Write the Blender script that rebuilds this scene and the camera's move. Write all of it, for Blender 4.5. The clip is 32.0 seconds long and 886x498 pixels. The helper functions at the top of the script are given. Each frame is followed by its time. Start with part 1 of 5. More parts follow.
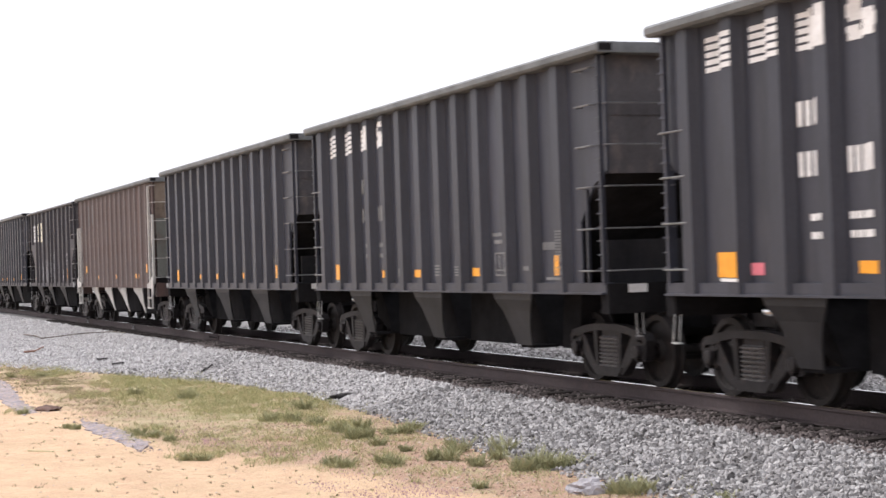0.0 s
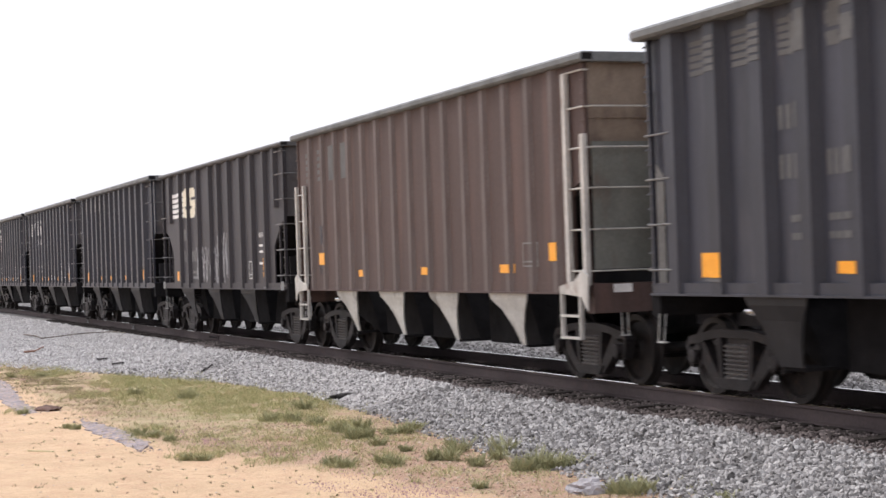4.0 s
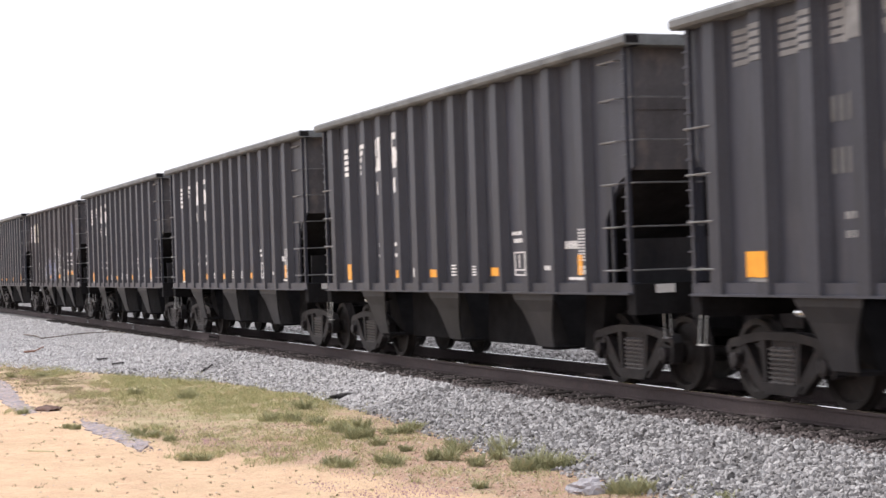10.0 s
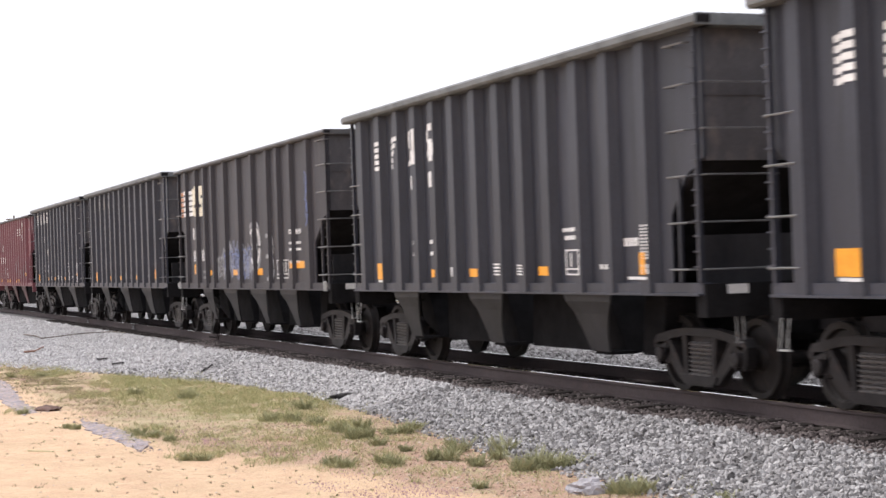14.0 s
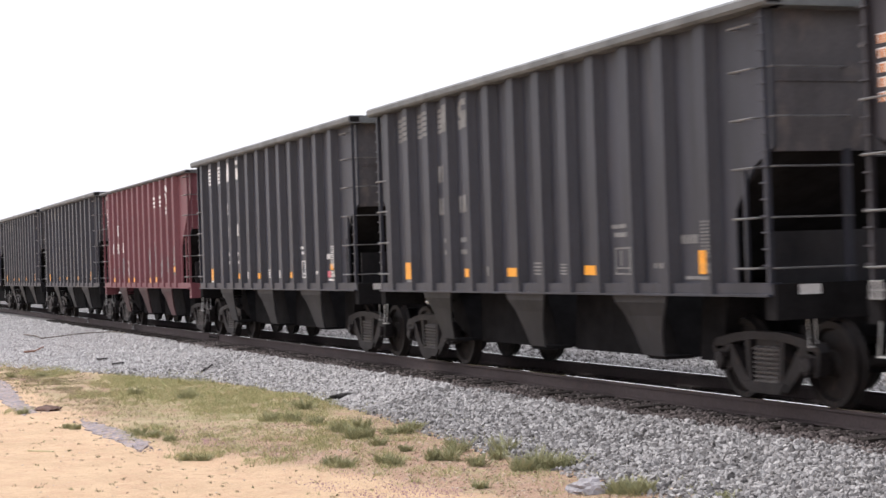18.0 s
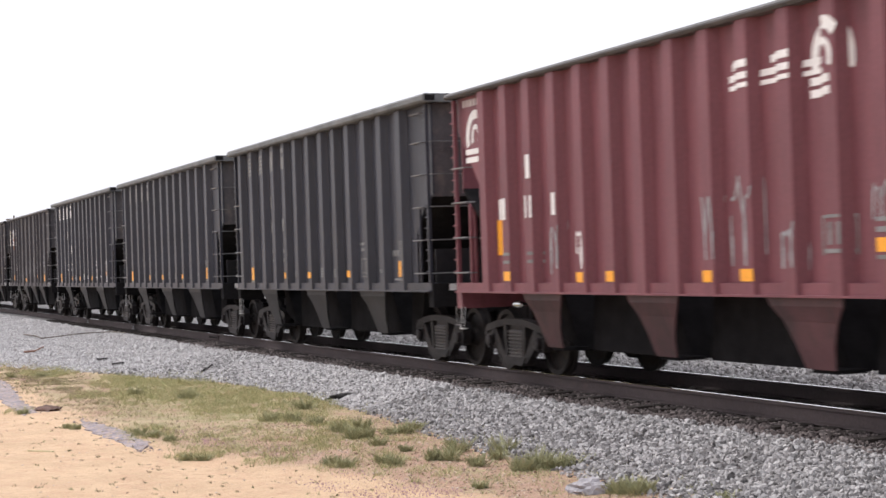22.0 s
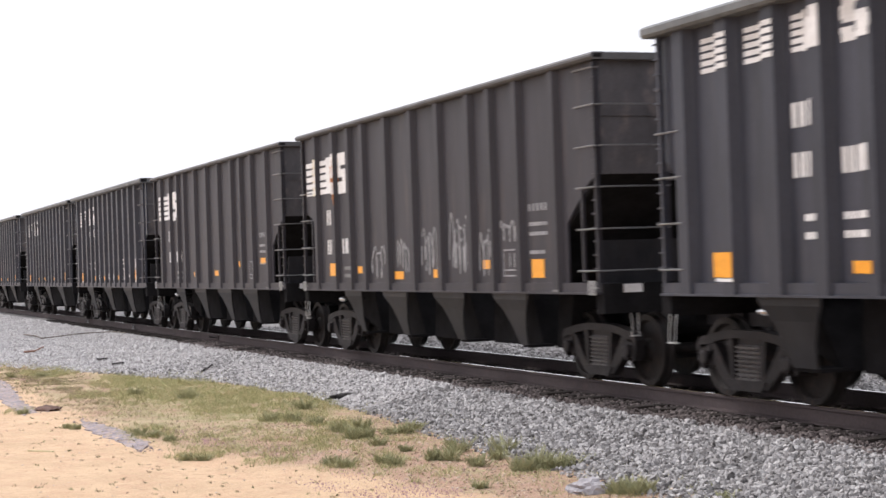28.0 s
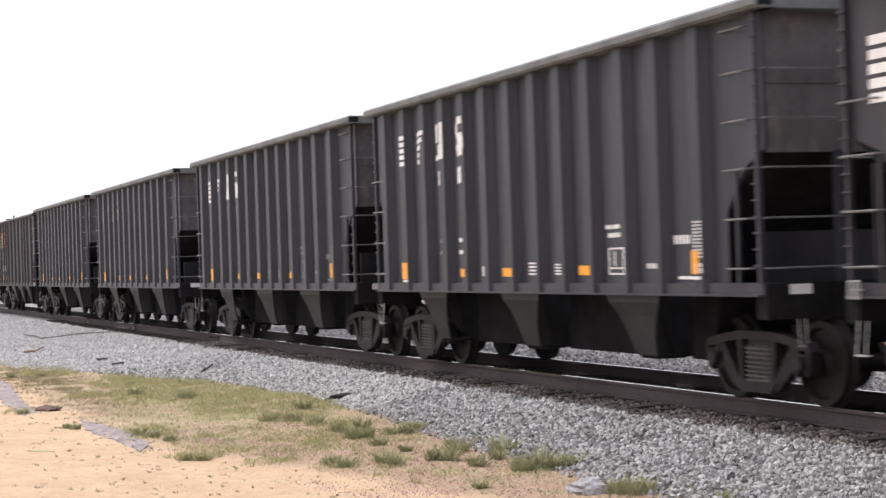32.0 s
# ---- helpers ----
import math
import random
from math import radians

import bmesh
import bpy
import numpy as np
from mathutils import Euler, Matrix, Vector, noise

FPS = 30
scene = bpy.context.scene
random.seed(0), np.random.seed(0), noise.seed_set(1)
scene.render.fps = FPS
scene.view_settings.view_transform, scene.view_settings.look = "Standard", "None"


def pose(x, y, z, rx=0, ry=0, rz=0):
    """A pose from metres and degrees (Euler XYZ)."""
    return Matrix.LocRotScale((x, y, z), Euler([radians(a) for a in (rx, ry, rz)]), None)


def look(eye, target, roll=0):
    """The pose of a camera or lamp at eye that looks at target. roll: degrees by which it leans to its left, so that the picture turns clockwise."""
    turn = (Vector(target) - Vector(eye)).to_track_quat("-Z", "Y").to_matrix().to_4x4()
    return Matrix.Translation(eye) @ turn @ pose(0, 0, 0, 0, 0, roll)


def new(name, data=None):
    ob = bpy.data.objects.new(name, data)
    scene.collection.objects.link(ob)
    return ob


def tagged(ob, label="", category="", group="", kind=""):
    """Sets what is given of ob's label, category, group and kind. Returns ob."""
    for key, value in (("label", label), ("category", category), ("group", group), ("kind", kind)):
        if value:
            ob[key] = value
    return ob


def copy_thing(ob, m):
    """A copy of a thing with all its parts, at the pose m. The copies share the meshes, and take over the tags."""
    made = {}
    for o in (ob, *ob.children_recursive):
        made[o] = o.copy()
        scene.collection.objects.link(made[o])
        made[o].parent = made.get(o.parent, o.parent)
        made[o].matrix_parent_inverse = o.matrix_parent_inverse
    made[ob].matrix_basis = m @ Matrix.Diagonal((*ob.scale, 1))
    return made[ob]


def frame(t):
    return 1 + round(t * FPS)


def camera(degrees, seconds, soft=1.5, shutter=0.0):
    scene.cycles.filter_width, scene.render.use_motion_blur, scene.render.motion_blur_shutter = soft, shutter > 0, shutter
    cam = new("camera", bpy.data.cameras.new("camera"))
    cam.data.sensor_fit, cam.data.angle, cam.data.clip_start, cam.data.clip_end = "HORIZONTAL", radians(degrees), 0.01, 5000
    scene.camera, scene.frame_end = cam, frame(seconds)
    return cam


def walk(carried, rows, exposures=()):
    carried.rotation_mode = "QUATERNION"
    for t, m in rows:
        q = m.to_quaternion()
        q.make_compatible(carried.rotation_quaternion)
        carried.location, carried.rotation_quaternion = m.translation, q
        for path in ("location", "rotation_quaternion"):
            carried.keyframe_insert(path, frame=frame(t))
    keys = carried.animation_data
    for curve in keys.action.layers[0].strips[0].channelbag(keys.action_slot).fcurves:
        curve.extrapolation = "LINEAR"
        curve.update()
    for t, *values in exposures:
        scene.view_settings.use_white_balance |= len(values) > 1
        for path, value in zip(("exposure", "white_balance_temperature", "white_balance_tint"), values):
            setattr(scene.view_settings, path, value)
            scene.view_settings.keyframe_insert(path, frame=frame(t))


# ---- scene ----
# ---- camera ----
# x runs along the track (the train rolls towards +x), y away from the camera, z up from the rail heads
TRACK_Y, HALF_GAUGE, SIDE = 10.86, 0.735, 1.58
EYE = (0.0, 0.0, 1.67)
YAW, PITCH, LEAN = radians(68.865), radians(0.40), -1.916
AIM = Vector(EYE) + 10 * Vector((-math.sin(YAW) * math.cos(PITCH), math.cos(YAW) * math.cos(PITCH), math.sin(PITCH)))
cam = camera(29.38, 32.0, soft=1.5, shutter=0.4)
# the film camera's own exposure drifts a little
DRIFT = [(0, 0.94, 6350, 14), (2, 0.92, 6350, 14), (3.5, 0.82, 6350, 14), (5, 0.70, 6350, 14), (6, 0.69, 6350, 14), (7, 0.77, 6350, 14), (8, 0.84, 6350, 14), (9, 0.92, 6350, 14), (11, 0.95, 6350, 14), (13, 0.95, 6350, 14), (16, 0.84, 6350, 14), (18, 0.83, 6350, 14), (20, 0.87, 6350, 14), (22, 0.77, 6350, 14), (23, 0.83, 6350, 14), (24, 0.92, 6350, 14), (27, 0.85, 6350, 14), (29, 0.82, 6350, 14), (30, 0.83, 6350, 14), (32, 0.86, 6350, 14)]
walk(cam, [(0.0, look(EYE, AIM, LEAN)), (32.0, look(EYE, AIM, LEAN))], DRIFT)

# ---- world and sun ----


def make_world():
    w = bpy.data.worlds.new("overcast_sky")
    scene.world = w
    w.use_nodes = True
    nt = w.node_tree
    nt.nodes.clear()
    sky = nt.nodes.new("ShaderNodeTexSky")
    sky.sky_type, sky.sun_disc = "NISHITA", False
    sky.sun_elevation, sky.sun_rotation = radians(53), radians(239)
    sky.air_density, sky.dust_density, sky.ozone_density = 1.0, 6.0, 1.0
    dim = nt.nodes.new("ShaderNodeVectorMath")
    dim.operation = "SCALE"
    dim.inputs["Scale"].default_value = 0.1
    cloud = nt.nodes.new("ShaderNodeMix")
    cloud.data_type = "RGBA"
    cloud.inputs[0].default_value = 0.85
    cloud.inputs[7].default_value = (0.68, 0.69, 0.72, 1)
    bg, out = nt.nodes.new("ShaderNodeBackground"), nt.nodes.new("ShaderNodeOutputWorld")
    nt.links.new(sky.outputs[0], dim.inputs[0])
    nt.links.new(dim.outputs[0], cloud.inputs[6])
    nt.links.new(cloud.outputs[2], bg.inputs[0])
    bg.inputs[1].default_value = 1.0
    nt.links.new(bg.outputs[0], out.inputs[0])


make_world()
sun = new("sun", bpy.data.lights.new("sun", "SUN"))
sun.data.energy, sun.data.angle, sun.data.color = 1.7, radians(30), (1.0, 0.97, 0.92)
# through thin cloud, high behind the camera, from the side the train comes from
sun.matrix_world = look((-9, -5.5, 14), (0, 0, 0))


# ---- materials ----
def surface(name, c1, c2, rough=0.6, metal=0.0, scale=2.0, stretch=(1, 1, 1), fine=40.0, bump=0.15, c3=None, patch=0.5, vary=0.0, spec=0.3):
    """A painted, rusty or mineral surface: a broad mix of c1 and c2, fine speckle, optional patches of c3, relief."""
    m = bpy.data.materials.new(name)
    m.use_nodes = True
    nt = m.node_tree
    n, l = nt.nodes, nt.links
    b = n["Principled BSDF"]
    tc, mp = n.new("ShaderNodeTexCoord"), n.new("ShaderNodeMapping")
    mp.inputs["Scale"].default_value = stretch
    l.new(tc.outputs["Object"], mp.inputs["Vector"])
    big, small = n.new("ShaderNodeTexNoise"), n.new("ShaderNodeTexNoise")
    big.inputs["Scale"].default_value, big.inputs["Detail"].default_value, big.inputs["Roughness"].default_value = scale, 6, 0.65
    small.inputs["Scale"].default_value, small.inputs["Detail"].default_value = fine, 4
    l.new(mp.outputs[0], big.inputs["Vector"])
    l.new(tc.outputs["Object"], small.inputs["Vector"])
    ramp = n.new("ShaderNodeValToRGB")
    ramp.color_ramp.elements[0].position, ramp.color_ramp.elements[1].position = 0.32, 0.68
    ramp.color_ramp.elements[0].color, ramp.color_ramp.elements[1].color = (*c1, 1), (*c2, 1)
    l.new(big.outputs[0], ramp.inputs[0])
    col = ramp.outputs[0]
    if c3:
        spots, r3, mx = n.new("ShaderNodeTexNoise"), n.new("ShaderNodeMapRange"), n.new("ShaderNodeMix")
        spots.inputs["Scale"].default_value, spots.inputs["Detail"].default_value = scale * 2.3, 8
        l.new(mp.outputs[0], spots.inputs["Vector"])
        r3.inputs["From Min"].default_value, r3.inputs["From Max"].default_value = patch, patch + 0.18
        l.new(spots.outputs[0], r3.inputs["Value"])
        mx.data_type = "RGBA"
        l.new(r3.outputs[0], mx.inputs[0])
        l.new(col, mx.inputs[6])
        mx.inputs[7].default_value = (*c3, 1)
        col = mx.outputs[2]
    sp, mul = n.new("ShaderNodeMapRange"), n.new("ShaderNodeMix")
    sp.inputs["To Min"].default_value, sp.inputs["To Max"].default_value = 0.75, 1.25
    l.new(small.outputs[0], sp.inputs["Value"])
    val = sp.outputs[0]
    if vary:
        info, rv, m2 = n.new("ShaderNodeObjectInfo"), n.new("ShaderNodeMapRange"), n.new("ShaderNodeMath")
        rv.inputs["To Min"].default_value, rv.inputs["To Max"].default_value = 1 - vary, 1 + vary
        l.new(info.outputs["Random"], rv.inputs["Value"])
        m2.operation = "MULTIPLY"
        l.new(val, m2.inputs[0])
        l.new(rv.outputs[0], m2.inputs[1])
        val = m2.outputs[0]
    mul.data_type, mul.blend_type = "RGBA", "MULTIPLY"
    mul.inputs[0].default_value = 1.0
    l.new(col, mul.inputs[6])
    l.new(val, mul.inputs[7])
    l.new(mul.outputs[2], b.inputs["Base Color"])
    b.inputs["Roughness"].default_value, b.inputs["Metallic"].default_value = rough, metal
    b.inputs["Specular IOR Level"].default_value = spec
    bp = n.new("ShaderNodeBump")
    bp.inputs["Strength"].default_value, bp.inputs["Distance"].default_value = bump, 0.01
    l.new(small.outputs[0], bp.inputs["Height"])
    l.new(bp.outputs[0], b.inputs["Normal"])
    return m


STREAK = (1.0, 1.0, 0.18)
DARK = surface("dark_grey_paint", (0.0185, 0.0202, 0.0280), (0.0425, 0.0445, 0.0600), 0.45, 0, 1.6, STREAK, 30, 0.12, (0.056, 0.054, 0.063), 0.60, 0.12, 0.34)
SOOT = surface("sooty_brown_paint", (0.021, 0.0198, 0.0248), (0.0405, 0.0374, 0.0450), 0.5, 0, 1.4, STREAK, 30, 0.12, (0.056, 0.047, 0.048), 0.57, 0.06, 0.29)
# this black carries the recesses' shade as well as coal soot
SHADE_BLACK = surface("sooty_shade_black", (0.010, 0.0096, 0.0102), (0.020, 0.019, 0.0202), 0.9, 0, 3, (1, 1, 1), 40, 0.3, None, 0.5, 0.0, 0.05)
BROWN = surface("faded_brown_paint", (0.060, 0.040, 0.036), (0.094, 0.064, 0.059), 0.62, 0, 1.3, (1.0, 1.0, 0.1), 26, 0.15, (0.106, 0.067, 0.058), 0.53, 0.05, 0.25)
ENDS = surface("lighter_end_sheets", (0.056, 0.053, 0.058), (0.105, 0.1, 0.106), 0.55, 0, 1.5, (1, 1, 0.6), 26, 0.15, (0.155, 0.132, 0.126), 0.55, 0.05, 0.35)
RIBGREY = surface("worn_brown_posts", (0.085, 0.064, 0.06), (0.145, 0.118, 0.113), 0.55, 0, 2.5, STREAK, 26, 0.12, (0.095, 0.064, 0.058), 0.55, 0.1, 0.25)
RED = surface("oxide_red_paint", (0.121, 0.036, 0.047), (0.203, 0.066, 0.080), 0.5, 0, 1.4, STREAK, 26, 0.12, (0.125, 0.046, 0.052), 0.6, 0.05, 0.38)
CHORD = surface("light_grey_chord", (0.085, 0.091, 0.093), (0.155, 0.162, 0.165), 0.6, 0, 2.0, (1, 1, 1), 20, 0.2)
CHORD_DARK = surface("mid_grey_chord", (0.06, 0.059, 0.06), (0.10, 0.098, 0.1), 0.6, 0, 2.0, (1, 1, 1), 20, 0.2)
IRON = surface("grimy_cast_iron", (0.010, 0.009, 0.0095), (0.030, 0.026, 0.027), 0.55, 0, 5, (1, 1, 1), 50, 0.3, (0.055, 0.036, 0.032), 0.58, 0.0, 0.18)
WHEEL = surface("dark_wheel_steel", (0.013, 0.0115, 0.0115), (0.026, 0.022, 0.021), 0.55, 0.0, 5, (1, 1, 1), 60, 0.25, (0.045, 0.030, 0.027), 0.58, 0.0, 0.15)
DEEP_GREY = surface("deep_grey_paint", (0.012, 0.012, 0.014), (0.033, 0.032, 0.0355), 0.55, 0, 2.2, (1, 1, 0.5), 30, 0.2, (0.022, 0.021, 0.022), 0.52, 0.2, 0.25)
DEEP_RED = surface("deep_red_paint", (0.045, 0.024, 0.027), (0.105, 0.045, 0.05), 0.55, 0, 2.2, (1, 1, 0.5), 30, 0.2, (0.045, 0.03, 0.031), 0.55, 0.2, 0.3)
SPRING = surface("worn_spring_steel", (0.07, 0.066, 0.066), (0.15, 0.142, 0.14), 0.42, 0.3, 6, (1, 1, 1), 60, 0.15)
TREAD = surface("polished_steel", (0.6, 0.59, 0.58), (0.75, 0.74, 0.72), 0.08, 1.0, 6, (1, 1, 1), 80, 0.03)
GRAB = surface("worn_grey_steel", (0.10, 0.10, 0.105), (0.21, 0.21, 0.215), 0.4, 0.2, 6, (1, 1, 1), 60, 0.15)
STEP = surface("worn_white_step", (0.30, 0.30, 0.30), (0.48, 0.48, 0.47), 0.45, 0.1, 6, (1, 1, 1), 60, 0.15)
WHITE = surface("white_lettering", (0.62, 0.61, 0.6), (0.78, 0.77, 0.76), 0.6, 0, 3, (1, 1, 1), 30, 0.1)
CREAM = surface("cream_lettering", (0.62, 0.57, 0.44), (0.76, 0.72, 0.58), 0.6, 0, 3, (1, 1, 1), 30, 0.1)
FADED = surface("faded_lettering", (0.13, 0.13, 0.13), (0.24, 0.24, 0.24), 0.65, 0, 3, (1, 1, 1), 30, 0.1)
DIM = surface("ghosted_lettering", (0.085, 0.085, 0.087), (0.12, 0.12, 0.12), 0.65, 0, 3, (1, 1, 1), 30, 0.1)
ORANGE = surface("orange_reflector", (0.75, 0.30, 0.015), (0.85, 0.38, 0.03), 0.35, 0, 8, (1, 1, 1), 60, 0.05)
PINK = surface("pink_sticker", (0.6, 0.14, 0.2), (0.65, 0.2, 0.22), 0.5, 0, 8)
RUSTY = surface("rust_stain", (0.42, 0.14, 0.04), (0.5, 0.2, 0.07), 0.7, 0, 8)
BLUE = surface("blue_spray_paint", (0.10, 0.13, 0.28), (0.16, 0.2, 0.36), 0.6, 0, 8)
PALEBLUE = surface("pale_blue_spray_paint", (0.17, 0.19, 0.27), (0.27, 0.29, 0.38), 0.65, 0, 6)
CHALK = surface("pale_spray_paint", (0.20, 0.2, 0.21), (0.36, 0.36, 0.37), 0.7, 0, 5)
PALE = surface("pale_hopper_paint", (0.42, 0.41, 0.39), (0.58, 0.57, 0.54), 0.6, 0, 1.5, (1, 1, 0.4), 20, 0.15, (0.2, 0.18, 0.16), 0.55)
ENDWHITE = surface("dirty_white_paint", (0.36, 0.35, 0.33), (0.52, 0.5, 0.47), 0.6, 0, 3, (1, 1, 0.5), 20, 0.15, (0.2, 0.13, 0.1), 0.6)
TANEND = surface("tan_end_sheet", (0.13, 0.098, 0.075), (0.23, 0.185, 0.145), 0.6, 0, 1.2, (1, 1, 0.6), 26, 0.15, (0.10, 0.072, 0.06), 0.55)
GREYGREEN = surface("grey_green_panel", (0.095, 0.1, 0.09), (0.16, 0.165, 0.15), 0.6, 0, 1.5, (1, 1, 0.5), 26, 0.15, (0.13, 0.105, 0.09), 0.58)
RAIL = surface("rusted_rail", (0.068, 0.054, 0.054), (0.102, 0.081, 0.079), 0.8, 0, 2, (0.3, 1, 1), 30, 0.3, (0.115, 0.078, 0.071), 0.62, 0.0, 0.15)
TIE = surface("creosoted_timber", (0.025, 0.02, 0.018), (0.05, 0.042, 0.037), 0.85, 0, 3, (1, 0.2, 1), 40, 0.5, None, 0.5, 0.0, 0.15)


# ---- helpers ----
def box(bm, x0, x1, y0, y1, z0, z1):
    v = [bm.verts.new((x, y, z)) for x in (x0, x1) for y in (y0, y1) for z in (z0, z1)]
    for f in ((0, 1, 3, 2), (4, 6, 7, 5), (0, 4, 5, 1), (2, 3, 7, 6), (0, 2, 6, 4), (1, 5, 7, 3)):
        bm.faces.new([v[i] for i in f])


def prism(bm, outline, y0, y1):
    """Extrude an outline in x and z from y0 to y1."""
    a = [bm.verts.new((x, y0, z)) for x, z in outline]
    b = [bm.verts.new((x, y1, z)) for x, z in outline]
    bm.faces.new(a)
    bm.faces.new(b[::-1])
    for i in range(len(a)):
        j = (i + 1) % len(a)
        bm.faces.new((a[j], a[i], b[i], b[j]))


def rod(bm, p, q, r, sides=6):
    p, q = Vector(p), Vector(q)
    m = Matrix.Translation((p + q) / 2) @ (q - p).to_track_quat("Z", "Y").to_matrix().to_4x4()
    bmesh.ops.create_cone(bm, cap_ends=True, segments=sides, radius1=r, radius2=r, depth=(q - p).length, matrix=m)


def tube(bm, pts, r, sides=6):
    """One bent hose through the points."""
    rings = []
    for i, p in enumerate(pts):
        way = (pts[min(i + 1, len(pts) - 1)] - pts[max(i - 1, 0)]).normalized()
        a = way.cross(Vector((0.3, 0.2, 1.0))).normalized()
        b = way.cross(a)
        rings.append([bm.verts.new(p + r * (math.cos(2 * math.pi * k / sides) * a + math.sin(2 * math.pi * k / sides) * b)) for k in range(sides)])
    for c, d in zip(rings, rings[1:]):
        for k in range(sides):
            j = (k + 1) % sides
            bm.faces.new((c[k], c[j], d[j], d[k]))
    bm.faces.new(rings[0][::-1]), bm.faces.new(rings[-1])


def lathe(bm, profile, sides=28):
    """Turn a profile of (radius, y) about the y axis."""
    rings = [[bm.verts.new((r * math.sin(2 * math.pi * k / sides), y, r * math.cos(2 * math.pi * k / sides))) for k in range(sides)] for r, y in profile]
    for a, b in zip(rings, rings[1:]):
        for k in range(sides):
            j = (k + 1) % sides
            bm.faces.new((a[k], a[j], b[j], b[k]))
    bm.faces.new(rings[0][::-1])
    bm.faces.new(rings[-1])


def mesh_of(name, bm, material):
    bmesh.ops.recalc_face_normals(bm, faces=bm.faces)
    me = bpy.data.meshes.new(name)
    bm.to_mesh(me)
    bm.free()
    me.materials.append(material)
    return me


def part(name, bm, material, parent, label="", at=(0, 0, 0)):
    """Links a bmesh, or a mesh that is shared, as one object under parent."""
    me = bm if isinstance(bm, bpy.types.Mesh) else mesh_of(name, bm, material)
    ob = new(name, me)
    ob.parent, ob.location = parent, at
    return tagged(ob, label)


def thing(name, label, category, group="", kind="", at=(0, 0, 0)):
    ob = new(name)
    ob.location = at
    ob.empty_display_size = 0.3
    return tagged(ob, label, category, group, kind)


# ---- hopper cars: x 0 (trailing corner) to long (leading corner), near side at y = -SIDE ----
SILL = 1.2
KINDS = {
    "dark": dict(long=12.35, top=4.27, ribs=[0.57, 1.51, 2.42, 3.25, 4.07, 4.87, 5.75, 6.6, 7.4, 8.23, 9.14, 9.99, 10.94], rib_w=0.22, rib=0.12, paint=DARK, chord=CHORD, chord_h=0.13, over=0.1,
                 bays=[(1.95, 3.15, 2.8), (5.25, 6.55, 6.1), (8.55, 9.92, 9.45)], bay_paint=DEEP_GREY),
    "sooty": dict(long=12.85, top=4.18, ribs=[0.95, 2.05, 2.95, 3.75, 4.95, 6.2, 7.4, 8.65, 9.45, 10.4, 11.6], rib_w=0.16, rib=0.08, paint=SOOT, chord=CHORD_DARK, chord_h=0.09, over=0.05,
                  bays=[(2.4, 3.4, 3.0), (4.5, 5.75, 5.3), (6.9, 8.25, 7.8), (9.3, 10.55, 10.05)], bay_paint=DEEP_GREY),
    "short": dict(long=11.85, top=4.18, ribs=[0.9, 2.05, 2.95, 4.1, 5.35, 6.2, 7.2, 8.3, 9.25, 10.3, 11.1], rib_w=0.16, rib=0.08, paint=SOOT, chord=CHORD_DARK, chord_h=0.09, over=0.05,
                  bays=[(1.95, 3.3, 2.75), (4.85, 6.0, 5.5), (7.95, 9.25, 8.6)], bay_paint=DEEP_GREY),
    "brown": dict(long=12.85, top=4.22, ribs=[0.88 + 0.785 * k for k in range(15)], rib_w=0.13, rib=0.05, paint=BROWN, chord=CHORD, chord_h=0.12, over=0.07,
                  bays=[(2.2, 3.4, 3.2), (4.6, 5.85, 5.5), (7.0, 8.25, 7.95), (9.45, 10.8, 10.25)], bay_paint=PALE),
    "red": dict(long=12.3, top=4.16, ribs=[1.2 + 0.79 * k for k in range(13)], rib_w=0.22, rib=0.125, paint=RED, chord=CHORD_DARK, chord_h=0.08, over=0.05,
                bays=[(2.35, 3.6, 3.15), (5.42, 6.7, 6.2), (8.55, 9.92, 9.4)], bay_paint=DEEP_RED),
}
# what the later lettering needs to know of a car's side
SIDES = {}


def wheel_mesh():
    bm = bmesh.new()
    for s in (-1, 1):
        y = s * HALF_GAUGE
        lathe(bm, [(0.09, y - s * 0.07), (0.40, y - s * 0.05), (0.485, y - s * 0.07), (0.485, y - s * 0.035), (0.457, y - s * 0.02),
                   (0.452, y + s * 0.07), (0.385, y + s * 0.07), (0.36, y + s * 0.02), (0.15, y + s * 0.035), (0.12, y + s * 0.09), (0.09, y + s * 0.09)][::s])
    rod(bm, (0, -1.02, 0), (0, 1.02, 0), 0.075, 12)
    # chalk-marked plate bolts, so that the turn shows
    for s in (-1, 1):
        for k in range(3):
            a = 2 * math.pi * k / 3
            rod(bm, (0.04 * math.cos(a), s * 1.0, 0.04 * math.sin(a)), (0.04 * math.cos(a), s * 1.035, 0.04 * math.sin(a)), 0.012, 6)
    return mesh_of("wheelset", bm, WHEEL)


